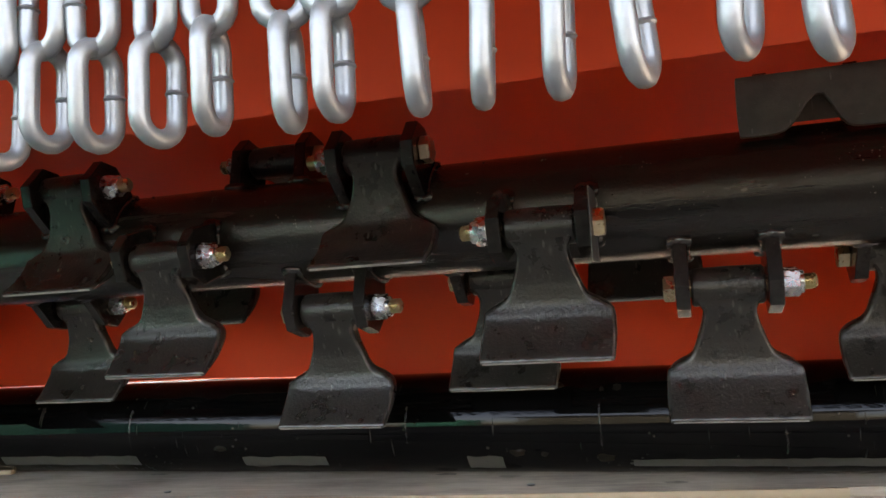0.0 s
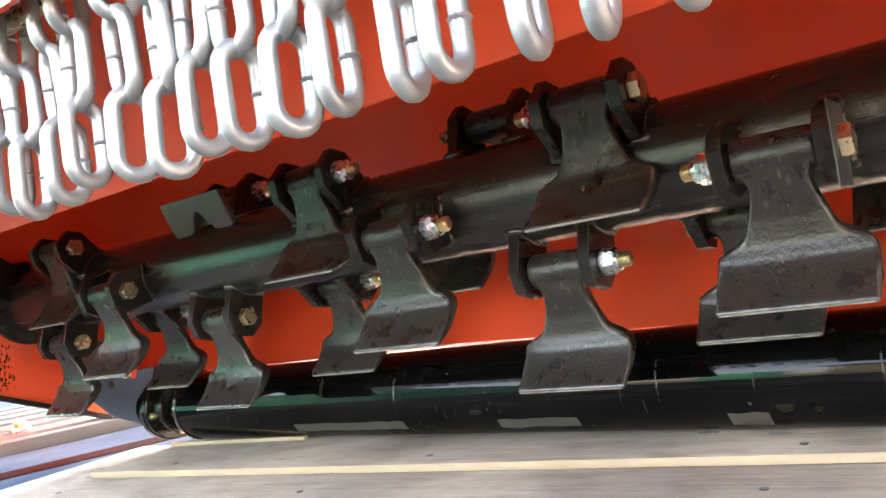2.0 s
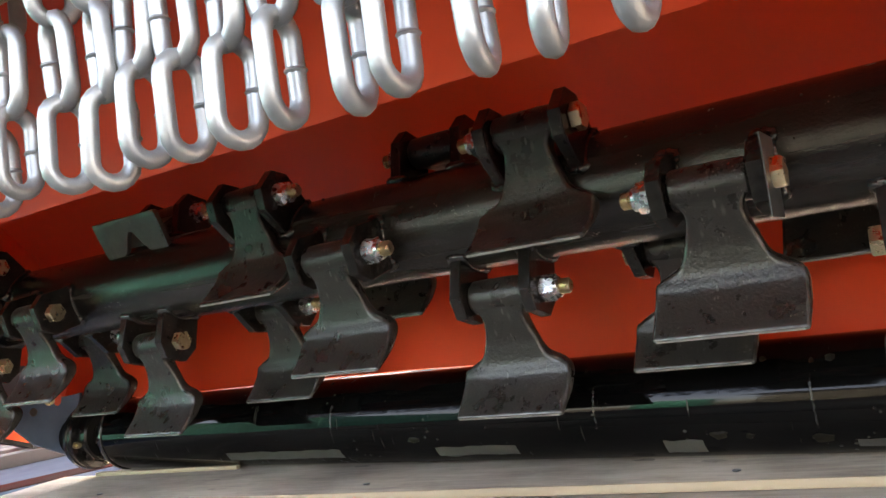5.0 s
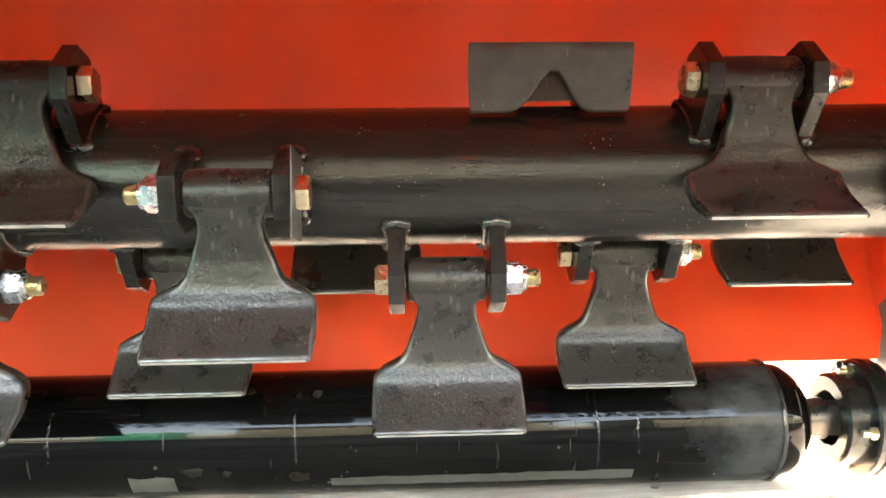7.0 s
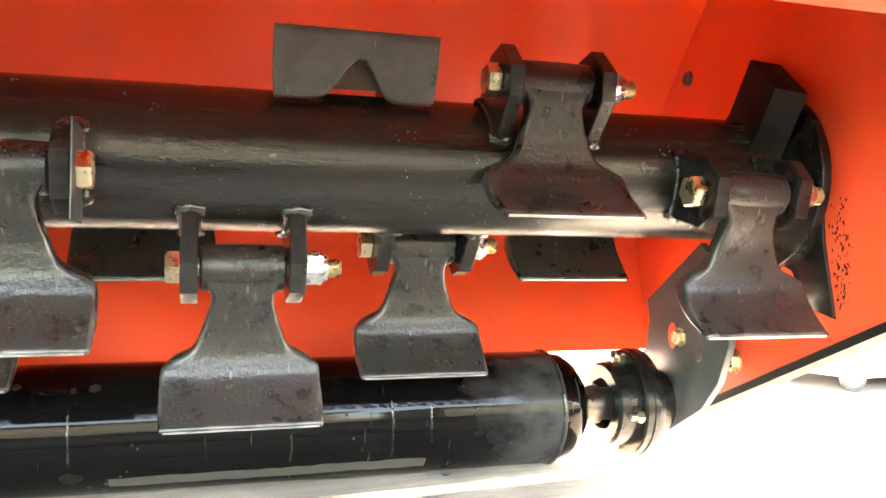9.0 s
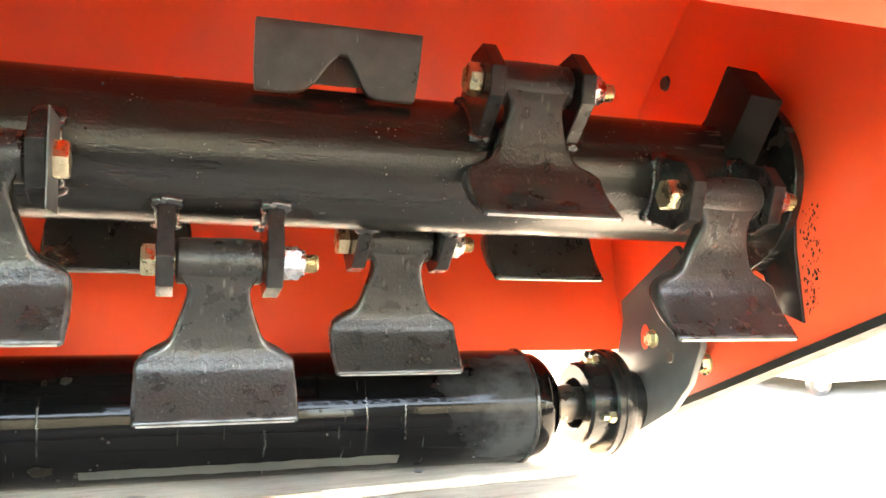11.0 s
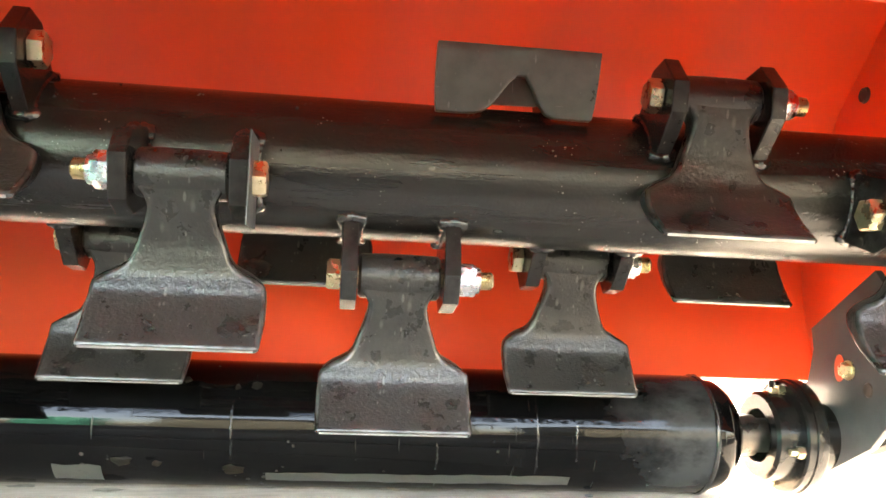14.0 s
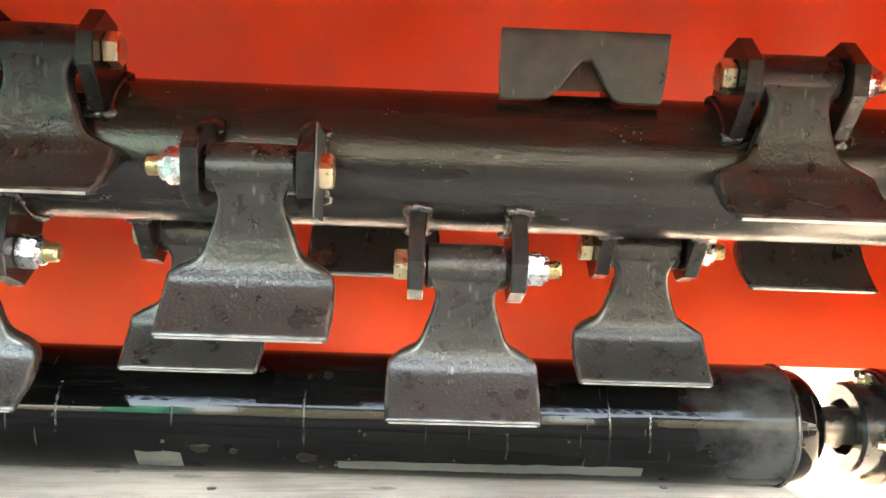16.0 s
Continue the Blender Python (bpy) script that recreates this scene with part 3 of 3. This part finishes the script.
for x, ang, swing, flip in FLAILS:
    y, z = pin_at(ang)
    model = UPTURNED if swing is None else FLAIL
    m = pose(x, y, z, swing if swing is not None else (5 if x < -0.5 else 0))
    if model not in used:
        model.matrix_basis, ob = m, model
        used.add(model)
    else:
        ob = copy_thing(model, m)
    if flip:
        for c in ob.children:
            if c.name.startswith("bolt"):
                c.matrix_basis = pose(0, 0, 0, 0, 0, 180)
    for s in (-1, 1):
        lm = Matrix.Translation((x + s * (HUB_HALF + 0.001 + LUG_T / 2), AY, AZ)) @ pose(0, 0, 0, ang - 90)
        if len(used) == 1 and ob is FLAIL and s == -1:
            LUG_OB.matrix_basis, WELD_OB.matrix_basis = lm, lm
        else:
            share(LUG_OB, rotor, lm)
            share(WELD_OB, rotor, lm)
for x, ang, tw in ((0.5275, 126, -15), (-1.455, 144, 15)):
    bl = part("balance_block", box(-0.0155, 0.0155, -0.037, 0.037, 0.042, 0.1085, 0.0018), RUBBER, rotor)
    bl.matrix_basis = Matrix.Translation((x, AY, AZ)) @ pose(0, 0, 0, ang - 90) @ pose(0, 0, 0, 0, 0, tw)

# ---- roller ----
RY, RR, RX0, RX1 = 0.164, 0.059, -1.190, 0.386
BRACKET = [(0.187, 0.172), (0.081, 0.233), (0.048, 0.200), (0.036, 0.131), (0.055, 0.091), (0.084, 0.061), (0.148, 0.027), (0.205, 0.012), (0.232, 0.055), (0.225, 0.095), (0.192, 0.115), (0.182, 0.150)]
roller = thing("land_roller", "glossy black steel roller lying on the planks", "roller")
part("drum", lathe(bmesh.new(), [(RX0, RR - 0.006), (RX0, RR - 0.001), (RX0 + 0.001, RR), (RX1 - 0.001, RR), (RX1, RR - 0.001), (RX1, RR - 0.006)], 64, RY, RR), GLOSS, roller)
dome = [(0, RR - 0.002), (0.013, RR * 0.94), (0.024, RR * 0.82), (0.033, RR * 0.62), (0.039, RR * 0.36), (0.039, 0)]
part("domed_end", lathe(bmesh.new(), [(RX1 + x, r) for x, r in dome], 48, RY, RR), CLEAN_GLOSS, roller)
part("domed_end", lathe(bmesh.new(), [(RX0 - x, r) for x, r in dome], 48, RY, RR), CLEAN_GLOSS, roller)
for s, xe in ((1, RX1), (-1, RX0)):
    part("shaft", lathe(bmesh.new(), [(xe + s * 0.03, 0.0), (xe + s * 0.03, 0.021), (xe + s * 0.06, 0.021), (xe + s * 0.06, 0.0175), (xe + s * 0.12, 0.0175), (xe + s * 0.12, 0)], 32, RY, RR), STEEL, roller, "bare turned steel shaft end")
    bh = thing("roller_bearing", "black round flanged bearing housing on the roller shaft", "bearing", "roller bearings")
    b0 = xe + s * (0.066 if s > 0 else 0.060)
    xw = X_RIGHT - 0.040 if s > 0 else xe - 0.153
    part("bearing_housing", lathe(bmesh.new(), [(b0 + s * 0.020, 0.015), (b0 + s * 0.020, 0.027), (b0 + s * 0.001, 0.0275), (b0, 0.0285), (b0, 0.042), (b0 + s * 0.003, 0.0455), (b0 + s * 0.024, 0.0465), (b0 + s * 0.024, 0.022)], 40, RY, RR), CASTING, bh)
    part("flange", lathe(bmesh.new(), [(b0 + s * 0.024, 0.02), (b0 + s * 0.024, 0.056), (b0 + s * 0.026, 0.058), (b0 + s * 0.033, 0.058), (b0 + s * 0.034, 0.0595), (b0 + s * 0.044, 0.0595), (b0 + s * 0.046, 0.058), (b0 + s * 0.046, 0.035), (xw, 0.035), (xw, 0.02)], 48, RY, RR), CASTING, bh)
    for k in range(4):
        an = radians(10 + 90 * k)
        hb = hexa(0, -s * 0.007, 0.011)
        lathe(hb, [(-s * 0.007, 0.0035), (-s * 0.014, 0.0035), (-s * 0.014, 0)], 12)
        h = part("flange_bolt", hb, YZINC, bh)
        h.location = (b0 + s * 0.024, RY + 0.049 * math.cos(an), RR + 0.048 * math.sin(an))
    gn = part("grease_nipple", lathe(bmesh.new(), [(0, 0.0), (0, 0.004), (0.006, 0.004), (0.007, 0.0025), (0.011, 0.0025), (0.013, 0.0035), (0.016, 0.002), (0.016, 0)], 12), STEEL, bh)
    gn.matrix_basis = pose(b0 + s * 0.020, RY + 0.008, RR + 0.041, 0, -90, 0)
    br = thing("roller_bracket", "dark grey steel plate carrying the roller bearing", "bracket", "roller brackets")
    xb = xw
    # the left plate's pale blue stands for reflected sky
    part("plate", slab(BRACKET if s > 0 else [(y, min(z, 0.135)) for y, z in BRACKET if z < 0.18], min(xb, xb + s * 0.008), max(xb, xb + s * 0.008), 0.001), GREY if s > 0 else SKY_GREY, br)

# ---- chains ----
CHAIN_Y, WIRE, LINK_L, LINK_W = -0.464, 0.0049, 0.058, 0.031


def link_mesh():
    bm = bmesh.new()
    r, hl = LINK_W / 2 - WIRE, LINK_L / 2 - LINK_W / 2
    pts = []
    for k in range(9):
        a = math.pi * k / 8
        pts.append((r * math.cos(a), hl + r * math.sin(a)))
    for k in range(9):
        a = math.pi + math.pi * k / 8
        pts.append((r * math.cos(a), -hl + r * math.sin(a)))
    n, seg, rings = len(pts), 10, []
    for k, (x, z) in enumerate(pts):
        p, q = pts[k - 1], pts[(k + 1) % n]
        d = Vector((q[0] - p[0], 0, q[1] - p[1])).normalized()
        nx = Vector((d.z, 0, -d.x))
        rings.append([bm.verts.new(Vector((x, 0, z)) + WIRE * (math.cos(2 * math.pi * j / seg) * nx + math.sin(2 * math.pi * j / seg) * Vector((0, 1, 0)))) for j in range(seg)])
    for k in range(n):
        p, q = rings[k], rings[(k + 1) % n]
        for j in range(seg):
            bm.faces.new((p[j], p[(j + 1) % seg], q[(j + 1) % seg], q[j]))
    s = bmesh.ops.create_uvsphere(bm, u_segments=10, v_segments=6, radius=WIRE * 1.18)
    bmesh.ops.scale(bm, verts=s["verts"], vec=(1, 1, 0.45))
    bmesh.ops.translate(bm, verts=s["verts"], vec=(r, 0, 0))
    bmesh.ops.recalc_face_normals(bm, faces=bm.faces[:])
    return bm


# place along the rod, height of the lowest link, turn of that link
CHAINS = [
    (0.083, 0.287, 60), (0.055, 0.292, 65), (0.013, 0.286, 72), (-0.018, 0.285, 86), (-0.0495, 0.285, 100), (-0.081, 0.286, 100),
    (-0.118, 0.288, 86), (-0.1415, 0.286, 98), (-0.1805, 0.290, 95), (-0.209, 0.287, 72), (-0.247, 0.289, 78), (-0.2755, 0.292, 80),
    (-0.303, 0.286, 72), (-0.342, 0.2915, 70), (-0.387, 0.297, 90), (-0.416, 0.292, 90), (-0.457, 0.290, 98), (-0.485, 0.298, 97),
]
rnd = random.Random(9)
x = 0.082
while x < X_RIGHT - 0.06:
    x += 0.032
    CHAINS.insert(0, (x, 0.288 + rnd.uniform(-0.003, 0.003), rnd.uniform(40, 85)))
x = -0.518
while x > X_LEFT + 0.05:
    x -= 0.032
    CHAINS.append((x, 0.297 + rnd.uniform(-0.003, 0.003), rnd.uniform(60, 100)))
rnd = random.Random(4)
LINK = None
for cx, low, tw in CHAINS:
    ch = thing("protective_chain", "bright zinc plated steel chain hanging from the hood's front", "chain", "chains of the front curtain", m=pose(cx, CHAIN_Y + rnd.uniform(-0.002, 0.002), low))
    z = LINK_L / 2
    for k in range(3):
        m = pose(rnd.uniform(-0.0015, 0.0015), 0, z, rnd.uniform(-4, 4), rnd.uniform(-3, 3), tw + 90 * (k % 2) + (rnd.uniform(-12, 12) if k else 0))
        if LINK is None:
            LINK = part("link", link_mesh(), ZINC, ch)
            LINK.matrix_basis = m
        else:
            share(LINK, ch, m)
        z += LINK_L - 2 * WIRE - 0.001

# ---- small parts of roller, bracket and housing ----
# pale reflections low on the glossy drum, put into the colour of thin patches
REFLECTION = surface("bare_primer_scuff", (0.035, 0.034, 0.029), (0.062, 0.058, 0.048), 0.35, 0.6, scale=60, fine=300, bumps=0.3, spots=((0.03, 0.028, 0.025), 0.60, 0.66, 90.0))
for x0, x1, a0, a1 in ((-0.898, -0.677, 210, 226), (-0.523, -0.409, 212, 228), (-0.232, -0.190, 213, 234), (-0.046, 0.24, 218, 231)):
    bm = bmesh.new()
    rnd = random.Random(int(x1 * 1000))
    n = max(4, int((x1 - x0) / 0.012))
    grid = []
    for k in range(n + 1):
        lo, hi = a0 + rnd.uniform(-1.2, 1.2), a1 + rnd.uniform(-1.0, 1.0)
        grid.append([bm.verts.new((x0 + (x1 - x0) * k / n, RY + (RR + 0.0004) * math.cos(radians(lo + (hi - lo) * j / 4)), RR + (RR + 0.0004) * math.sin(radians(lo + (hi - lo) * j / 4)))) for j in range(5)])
    for p, q in zip(grid, grid[1:]):
        for j in range(4):
            bm.faces.new((p[j], p[j + 1], q[j + 1], q[j]))
    bmesh.ops.recalc_face_normals(bm, faces=bm.faces[:])
    part("scuffed_patch", bm, REFLECTION, roller, "pale reflection painted onto the drum")
for xw in (RX1 - 0.004, RX0 + 0.004):
    bm = bmesh.new()
    rnd = random.Random(3)
    rings = []
    for k in range(90):
        a = math.tau * k / 90
        r = rnd.uniform(0.0012, 0.0026)
        rings.append([bm.verts.new((xw + r * math.cos(math.tau * j / 6), RY + (RR + 0.0003 + r * math.sin(math.tau * j / 6)) * math.cos(a), RR + (RR + 0.0003 + r * math.sin(math.tau * j / 6)) * math.sin(a))) for j in range(6)])
    for k in range(90):
        p, q = rings[k], rings[(k + 1) % 90]
        for j in range(6):
            bm.faces.new((p[j], p[(j + 1) % 6], q[(j + 1) % 6], q[j]))
    bmesh.ops.recalc_face_normals(bm, faces=bm.faces[:])
    part("weld_seam", bm, WELD, roller)


def wall_bolt(parent, x, y, z, s, af=0.017):
    hb = hexa(0, s * 0.008, af, turn=0.4)
    lathe(hb, [(0, af * 0.72), (s * 0.0015, af * 0.72), (s * 0.0015, af * 0.5)], 20)
    h = part("bolt_head", hb, YZINC, parent, "yellow zinc bolt head")
    h.location = (x, y, z)
    return h


wall_bolt(housing, X_RIGHT, 0.082, 0.109, -1)
wall_bolt(housing, X_LEFT, 0.082, 0.109, 1)
hole = part("bolt_hole", lathe(bmesh.new(), [(-0.0015, 0.0), (-0.0015, 0.006), (-0.003, 0.0075), (0.0, 0.009)], 20), GREY, housing, "small dark bolt hole")
hole.location = (X_RIGHT, 0.159, 0.426)
for ob in [o for o in bpy.data.objects if o.name.startswith("roller_bracket")]:
    pl = ob.children[0]
    xs = [v.co.x for v in pl.data.vertices]
    right = max(xs) > 0
    face, s = (min(xs), -1) if right else (max(xs), 1)
    wall_bolt(ob, face, 0.119, 0.133, s, 0.014)
    slot = part("slot", slab([(0.134 + 0.008 * math.cos(t), 0.134 + 0.014 * math.sin(t)) for t in [math.tau * k / 16 for k in range(16)]], face + s * 0.0005 - 0.0005, face + s * 0.0005 + 0.0005), ORANGE, ob, "oval slot showing orange paint behind")
    hl = part("hole", lathe(bmesh.new(), [(s * 0.001, 0.0), (s * 0.001, 0.0065), (0.0, 0.0075)], 16), STEEL, ob)
    hl.location = (face, 0.088, 0.117)
    # stay from the bracket to the side plate
    xa, xb = (max(xs), X_RIGHT) if right else (X_LEFT, min(xs))
    part("spacer", slab([(0.10, 0.15), (0.11, 0.115), (0.14, 0.12), (0.15, 0.17), (0.11, 0.20)], xa, xb), GREY, ob)

# shaft slots in the side plates, closed by dark bearing plates
for x0, x1 in ((X_RIGHT - 0.003, X_RIGHT + 0.001),):
    part("bearing_plate", slab([(AY + 0.055, AZ - 0.03), (AY + 0.02, AZ - 0.065), (-0.009, 0.203), (-0.023, 0.171), (-0.061, 0.160), (-0.050, 0.228), (AY - 0.075, AZ - 0.02), (AY - 0.05, AZ + 0.05), (AY + 0.03, AZ + 0.055)], x0, x1, 0.0008), FLAT_BLACK, housing, "black plate closing the shaft slot")
for seed, face, cy, cz, sy, sz in ((12, X_RIGHT - 0.0006, -0.069, 0.217, 0.006, 0.05), (13, X_LEFT + 0.0006, -0.034, 0.180, 0.012, 0.04)):
    rnd = random.Random(seed)
    bm = bmesh.new()
    for k in range(110):
        y, z = cy + rnd.gauss(0, sy), cz + rnd.uniform(-sz, sz)
        r = rnd.uniform(0.0004, 0.0013) * (1.6 if face < 0 else 1.0)
        vs = [bm.verts.new((face, y + r * math.cos(math.tau * j / 6) * rnd.uniform(0.6, 1.3), z + r * math.sin(math.tau * j / 6) * rnd.uniform(0.8, 2.6))) for j in range(6)]
        bm.faces.new(vs)
    tagged(part("paint_splash", bm, RUBBER, housing, "black paint flecks on the orange side plate"), kind="stuff")

# paint runs round the drum
for k, (x, a0, a1) in enumerate(((-0.077, 150, 205), (0.109, 185, 212), (0.204, 140, 215), (0.243, 165, 200), (-0.30, 150, 195), (-0.68, 150, 200))):
    rnd = random.Random(40 + k)
    bm, rings = bmesh.new(), []
    for j in range(25):
        a = radians(a0 + (a1 - a0) * j / 24)
        x += rnd.uniform(-0.0004, 0.0004)
        w, h = rnd.uniform(0.0008, 0.0016), rnd.uniform(0.0004, 0.0009)
        rings.append([bm.verts.new((x + dx * w, RY + (RR - 0.0002 + dz * h) * math.cos(a), RR + (RR - 0.0002 + dz * h) * math.sin(a))) for dx, dz in ((-1, 0), (-0.5, 0.8), (0.5, 0.8), (1, 0))])
    for p, q in zip(rings, rings[1:]):
        for j in range(3):
            bm.faces.new((p[j], p[j + 1], q[j + 1], q[j]))
    bmesh.ops.recalc_face_normals(bm, faces=bm.faces[:])
    part("paint_run", bm, RUNS, roller)
rnd = random.Random(77)
DIRT = surface("dried_brown_dirt", (0.005, 0.004, 0.003), (0.017, 0.0135, 0.010), 0.4, 0.7, scale=140, fine=400, bumps=0.5, spec=0.08)
bm = bmesh.new()
for x, ang in ((-0.172, 28), (-0.141, 30), (-0.076, 36), (-0.55, 20), (-0.35, -60), (-0.2, -75), (-0.075, -42), (-0.058, -44), (0.02, -70), (-0.7, -70), (-0.12, -48), (0.19, -60), (-0.45, -50)):
    r = rnd.uniform(0.0035, 0.006)
    sp = bmesh.ops.create_icosphere(bm, subdivisions=2, radius=r)
    a = radians(180 + ang)
    for v in sp["verts"]:
        v.co *= rnd.uniform(0.7, 1.25)
    bmesh.ops.scale(bm, verts=sp["verts"], vec=(rnd.uniform(0.7, 2.0), 0.30, rnd.uniform(0.7, 1.2)))
    bmesh.ops.rotate(bm, verts=sp["verts"], cent=(0, 0, 0), matrix=Matrix.Rotation(a - math.pi, 3, "X"))
    bmesh.ops.translate(bm, verts=sp["verts"], vec=(x, RY + RR * math.cos(a), RR + RR * math.sin(a)))
tagged(part("dried_dirt", bm, DIRT, roller, "dried brown dirt stuck to the drum"), kind="stuff")

# weld spatter on the rotor tube
bm = bmesh.new()
for k in range(90):
    x, a = rnd.uniform(X_LEFT + 0.05, X_RIGHT - 0.05), rnd.uniform(60, 250)
    if k % 2:
        fx = FLAILS[rnd.randrange(len(FLAILS))]
        x, a = fx[0] + rnd.choice((-1, 1)) * rnd.uniform(0.05, 0.075), fx[1] + rnd.uniform(-32, 32)
    r = rnd.uniform(0.0008, 0.0021)
    sp = bmesh.ops.create_icosphere(bm, subdivisions=1, radius=r)
    bmesh.ops.translate(bm, verts=sp["verts"], vec=(x, AY + TUBE_R * math.cos(radians(a)), AZ + TUBE_R * math.sin(radians(a))))
tagged(part("weld_spatter", bm, WELD, rotor, "small shiny weld spatter beads"), kind="stuff")

# thin steel shim beside one flail's lug
shim = part("shim", slab([(-0.030, -0.035), (0.022, -0.035), (0.022, 0.030), (-0.030, 0.030)], -0.0005, 0.0005), GREY, rotor, "thin steel shim plate")
shim.matrix_basis = Matrix.Translation((-0.0985 + HUB_HALF + LUG_T + 0.0022, *pin_at(195)))

# ---- surroundings ----
teal = thing("teal_skip", "teal painted corrugated steel skip standing in the yard", "skip")
bm = bmesh.new()
n = 60
prof = []
for k in range(n):
    x = -4.6 + 4.6 * k / (n - 1)
    prof.append((x, 0.03 if (k // 2) % 2 else 0.0))
lo = [bm.verts.new((x, d, -0.10)) for x, d in prof]
hi = [bm.verts.new((x, d, 0.62)) for x, d in prof]
for k in range(n - 1):
    bm.faces.new((lo[k], lo[k + 1], hi[k + 1], hi[k]))
part("side_wall", bm, TEAL, teal, smooth=False)
part("top_rail", box(-4.65, 0.05, -0.06, 0.04, 0.62, 0.70, 0.01), TEAL, teal)
part("bottom_rail", box(-4.65, 0.05, -0.06, 0.04, -0.135, -0.05, 0.01), TEAL, teal)
for x in (-4.6, 0.0):
    part("corner_post", box(x - 0.05, x + 0.05, -0.07, 0.045, -0.135, 0.70, 0.01), TEAL, teal)
part("body", box(-4.6, 0.0, -1.6, -0.04, -0.12, 0.66, 0.02), TEAL, teal)
teal.matrix_basis = pose(-2.05, -1.35, 0, 0, 0, -8)

# ---- buildings facing the machine across the yard ----
RAIL_DARK = surface("dark_rail_gap", (0.04, 0.042, 0.044), (0.06, 0.062, 0.066), 0.7, 0.9, scale=8, fine=120, spec=0.15)
SHED = surface("grey_green_cladding", (0.13, 0.14, 0.125), (0.18, 0.19, 0.17), 0.6, 0.8, scale=1.5, fine=30, bumps=0.2)
for x0, x1, y0, h in ((-1.5, 1.25, -6.2, 1.75), (2.3, 9.0, -6.6, 1.85)):
    shed = thing("storage_shed", "grey-green clad storage shed standing across the yard", "shed", "sheds across the yard")
    part("wall", box(x0, x1, y0 - 3.0, y0, -0.135, h, 0.01), SHED, shed)
    part("roof", box(x0 - 0.15, x1 + 0.15, y0 - 3.1, y0 + 0.25, h + 0.004, h + 0.12, 0.01), GREY, shed)
    k = x0 + 0.4
    while k < x1 - 0.3:
        part("cladding_rib", box(k - 0.02, k + 0.02, y0 + 0.001, y0 + 0.03, -0.12, h - 0.01, 0.004), SHED, shed)
        k += 0.45
cab = thing("teal_cabinet", "teal painted steel cabinet standing across the yard", "cabinet")
part("body", box(-2.45, -1.95, -6.6, -5.8, -0.135, 1.3, 0.02), TEAL, cab)
part("door", box(-2.42, -2.21, -5.795, -5.775, -0.05, 1.25, 0.006), TEAL, cab)
part("door", box(-2.19, -1.98, -5.795, -5.775, -0.05, 1.25, 0.006), TEAL, cab)

# ---- things further off ----
trolley = thing("caster_trolley", "pale flat trolley on grey caster wheels in the bright yard", "trolley")
part("deck", box(-0.02, 0.85, -0.30, 0.30, 0.045, 0.062, 0.004), ZINC, trolley)
for x, y in ((0.03, -0.24), (0.03, 0.24), (0.77, -0.24), (0.77, 0.24)):
    w = part("wheel", lathe(bmesh.new(), [(-0.014, 0.010), (-0.014, 0.024), (-0.012, 0.036), (0.012, 0.036), (0.014, 0.024), (0.014, 0.010)], 28), GREY, trolley)
    w.matrix_basis = pose(x, y, 0.036, 0, 0, 70)
    part("hub", lathe(bmesh.new(), [(-0.016, 0.0), (-0.016, 0.021), (0.016, 0.021), (0.016, 0.0)], 20), SILVER, w)
    part("fork", box(x - 0.022, x + 0.022, y - 0.022, y + 0.022, 0.030, 0.046, 0.004), SILVER, trolley)
trolley.matrix_basis = pose(1.83, 1.56, -0.135, 0, 0, 8)

RAIL = surface("dull_grey_rail", (0.085, 0.09, 0.094), (0.13, 0.135, 0.14), 0.6, 0.8, scale=8, fine=120, bumps=0.2, stretch=(4, 0.3, 1), spec=0.03)
STRIPE = surface("dark_red_stripe", (0.045, 0.007, 0.0055), (0.025, 0.021, 0.021), 0.7, 0.9, scale=5, fine=120, spec=0.0)
PLATE_BLUE = surface("dusty_blue_plate", (0.042, 0.060, 0.092), (0.062, 0.083, 0.12), 0.8, 0.95, scale=6, fine=120, bumps=0.2, spec=0.0)
SPOT = pose(-1.5, 0.32, -0.03, 0, 0, -18)       # plate beside the planks, its long edge running away from the machine
skid = thing("blue_steel_plate", "pale blue painted steel plate lying beside the planks", "steel plate", m=SPOT)
part("plate", box(-3.2, 0.27, -0.75, 1.6, -0.10, 0.0, 0.003), PLATE_BLUE, skid)
part("edge_stripe", box(-0.040, 0.046, -0.75, 1.6, 0.0, 0.0025, 0.0006), STRIPE, skid, "dark red painted stripe")

rails = thing("steel_rail_stack", "grey steel rails with zinc clips lying on a blue plate", "steel rails", m=SPOT)
for k in range(13):
    x = -0.33 - 0.105 * k
    part("rail", box(x - 0.055, x, -0.72, 1.5, 0.0, 0.030 + 0.004 * (k % 2), 0.003), (RAIL if k % 2 else RAIL_DARK), rails)
    part("rail_flange", box(x - 0.09, x - 0.057, -0.72, 1.5, 0.0, 0.012, 0.002), (RAIL_DARK if k % 2 else RAIL), rails)
for x, y in ((-0.40, -0.04), (-0.50, -0.245)):
    clip = part("clip", box(x - 0.05, x + 0.05, y - 0.022, y + 0.022, 0.034, 0.048, 0.003), SILVER, rails)
    b = part("bolt", hexa(0, 0.012, 0.026), YZINC, clip)
    b.matrix_basis = pose(x + 0.03, y, 0.048, 0, -90, 0)

guard = thing("orange_guard", "orange painted sheet steel guard standing on the rails", "guard", m=SPOT)
part("panel", box(-0.86, -0.272, -0.316, -0.309, 0.034, 0.175, 0.003), ORANGE, guard)
part("flange", box(-0.86, -0.272, -0.340, -0.3165, 0.034, 0.040, 0.001), ORANGE, guard)
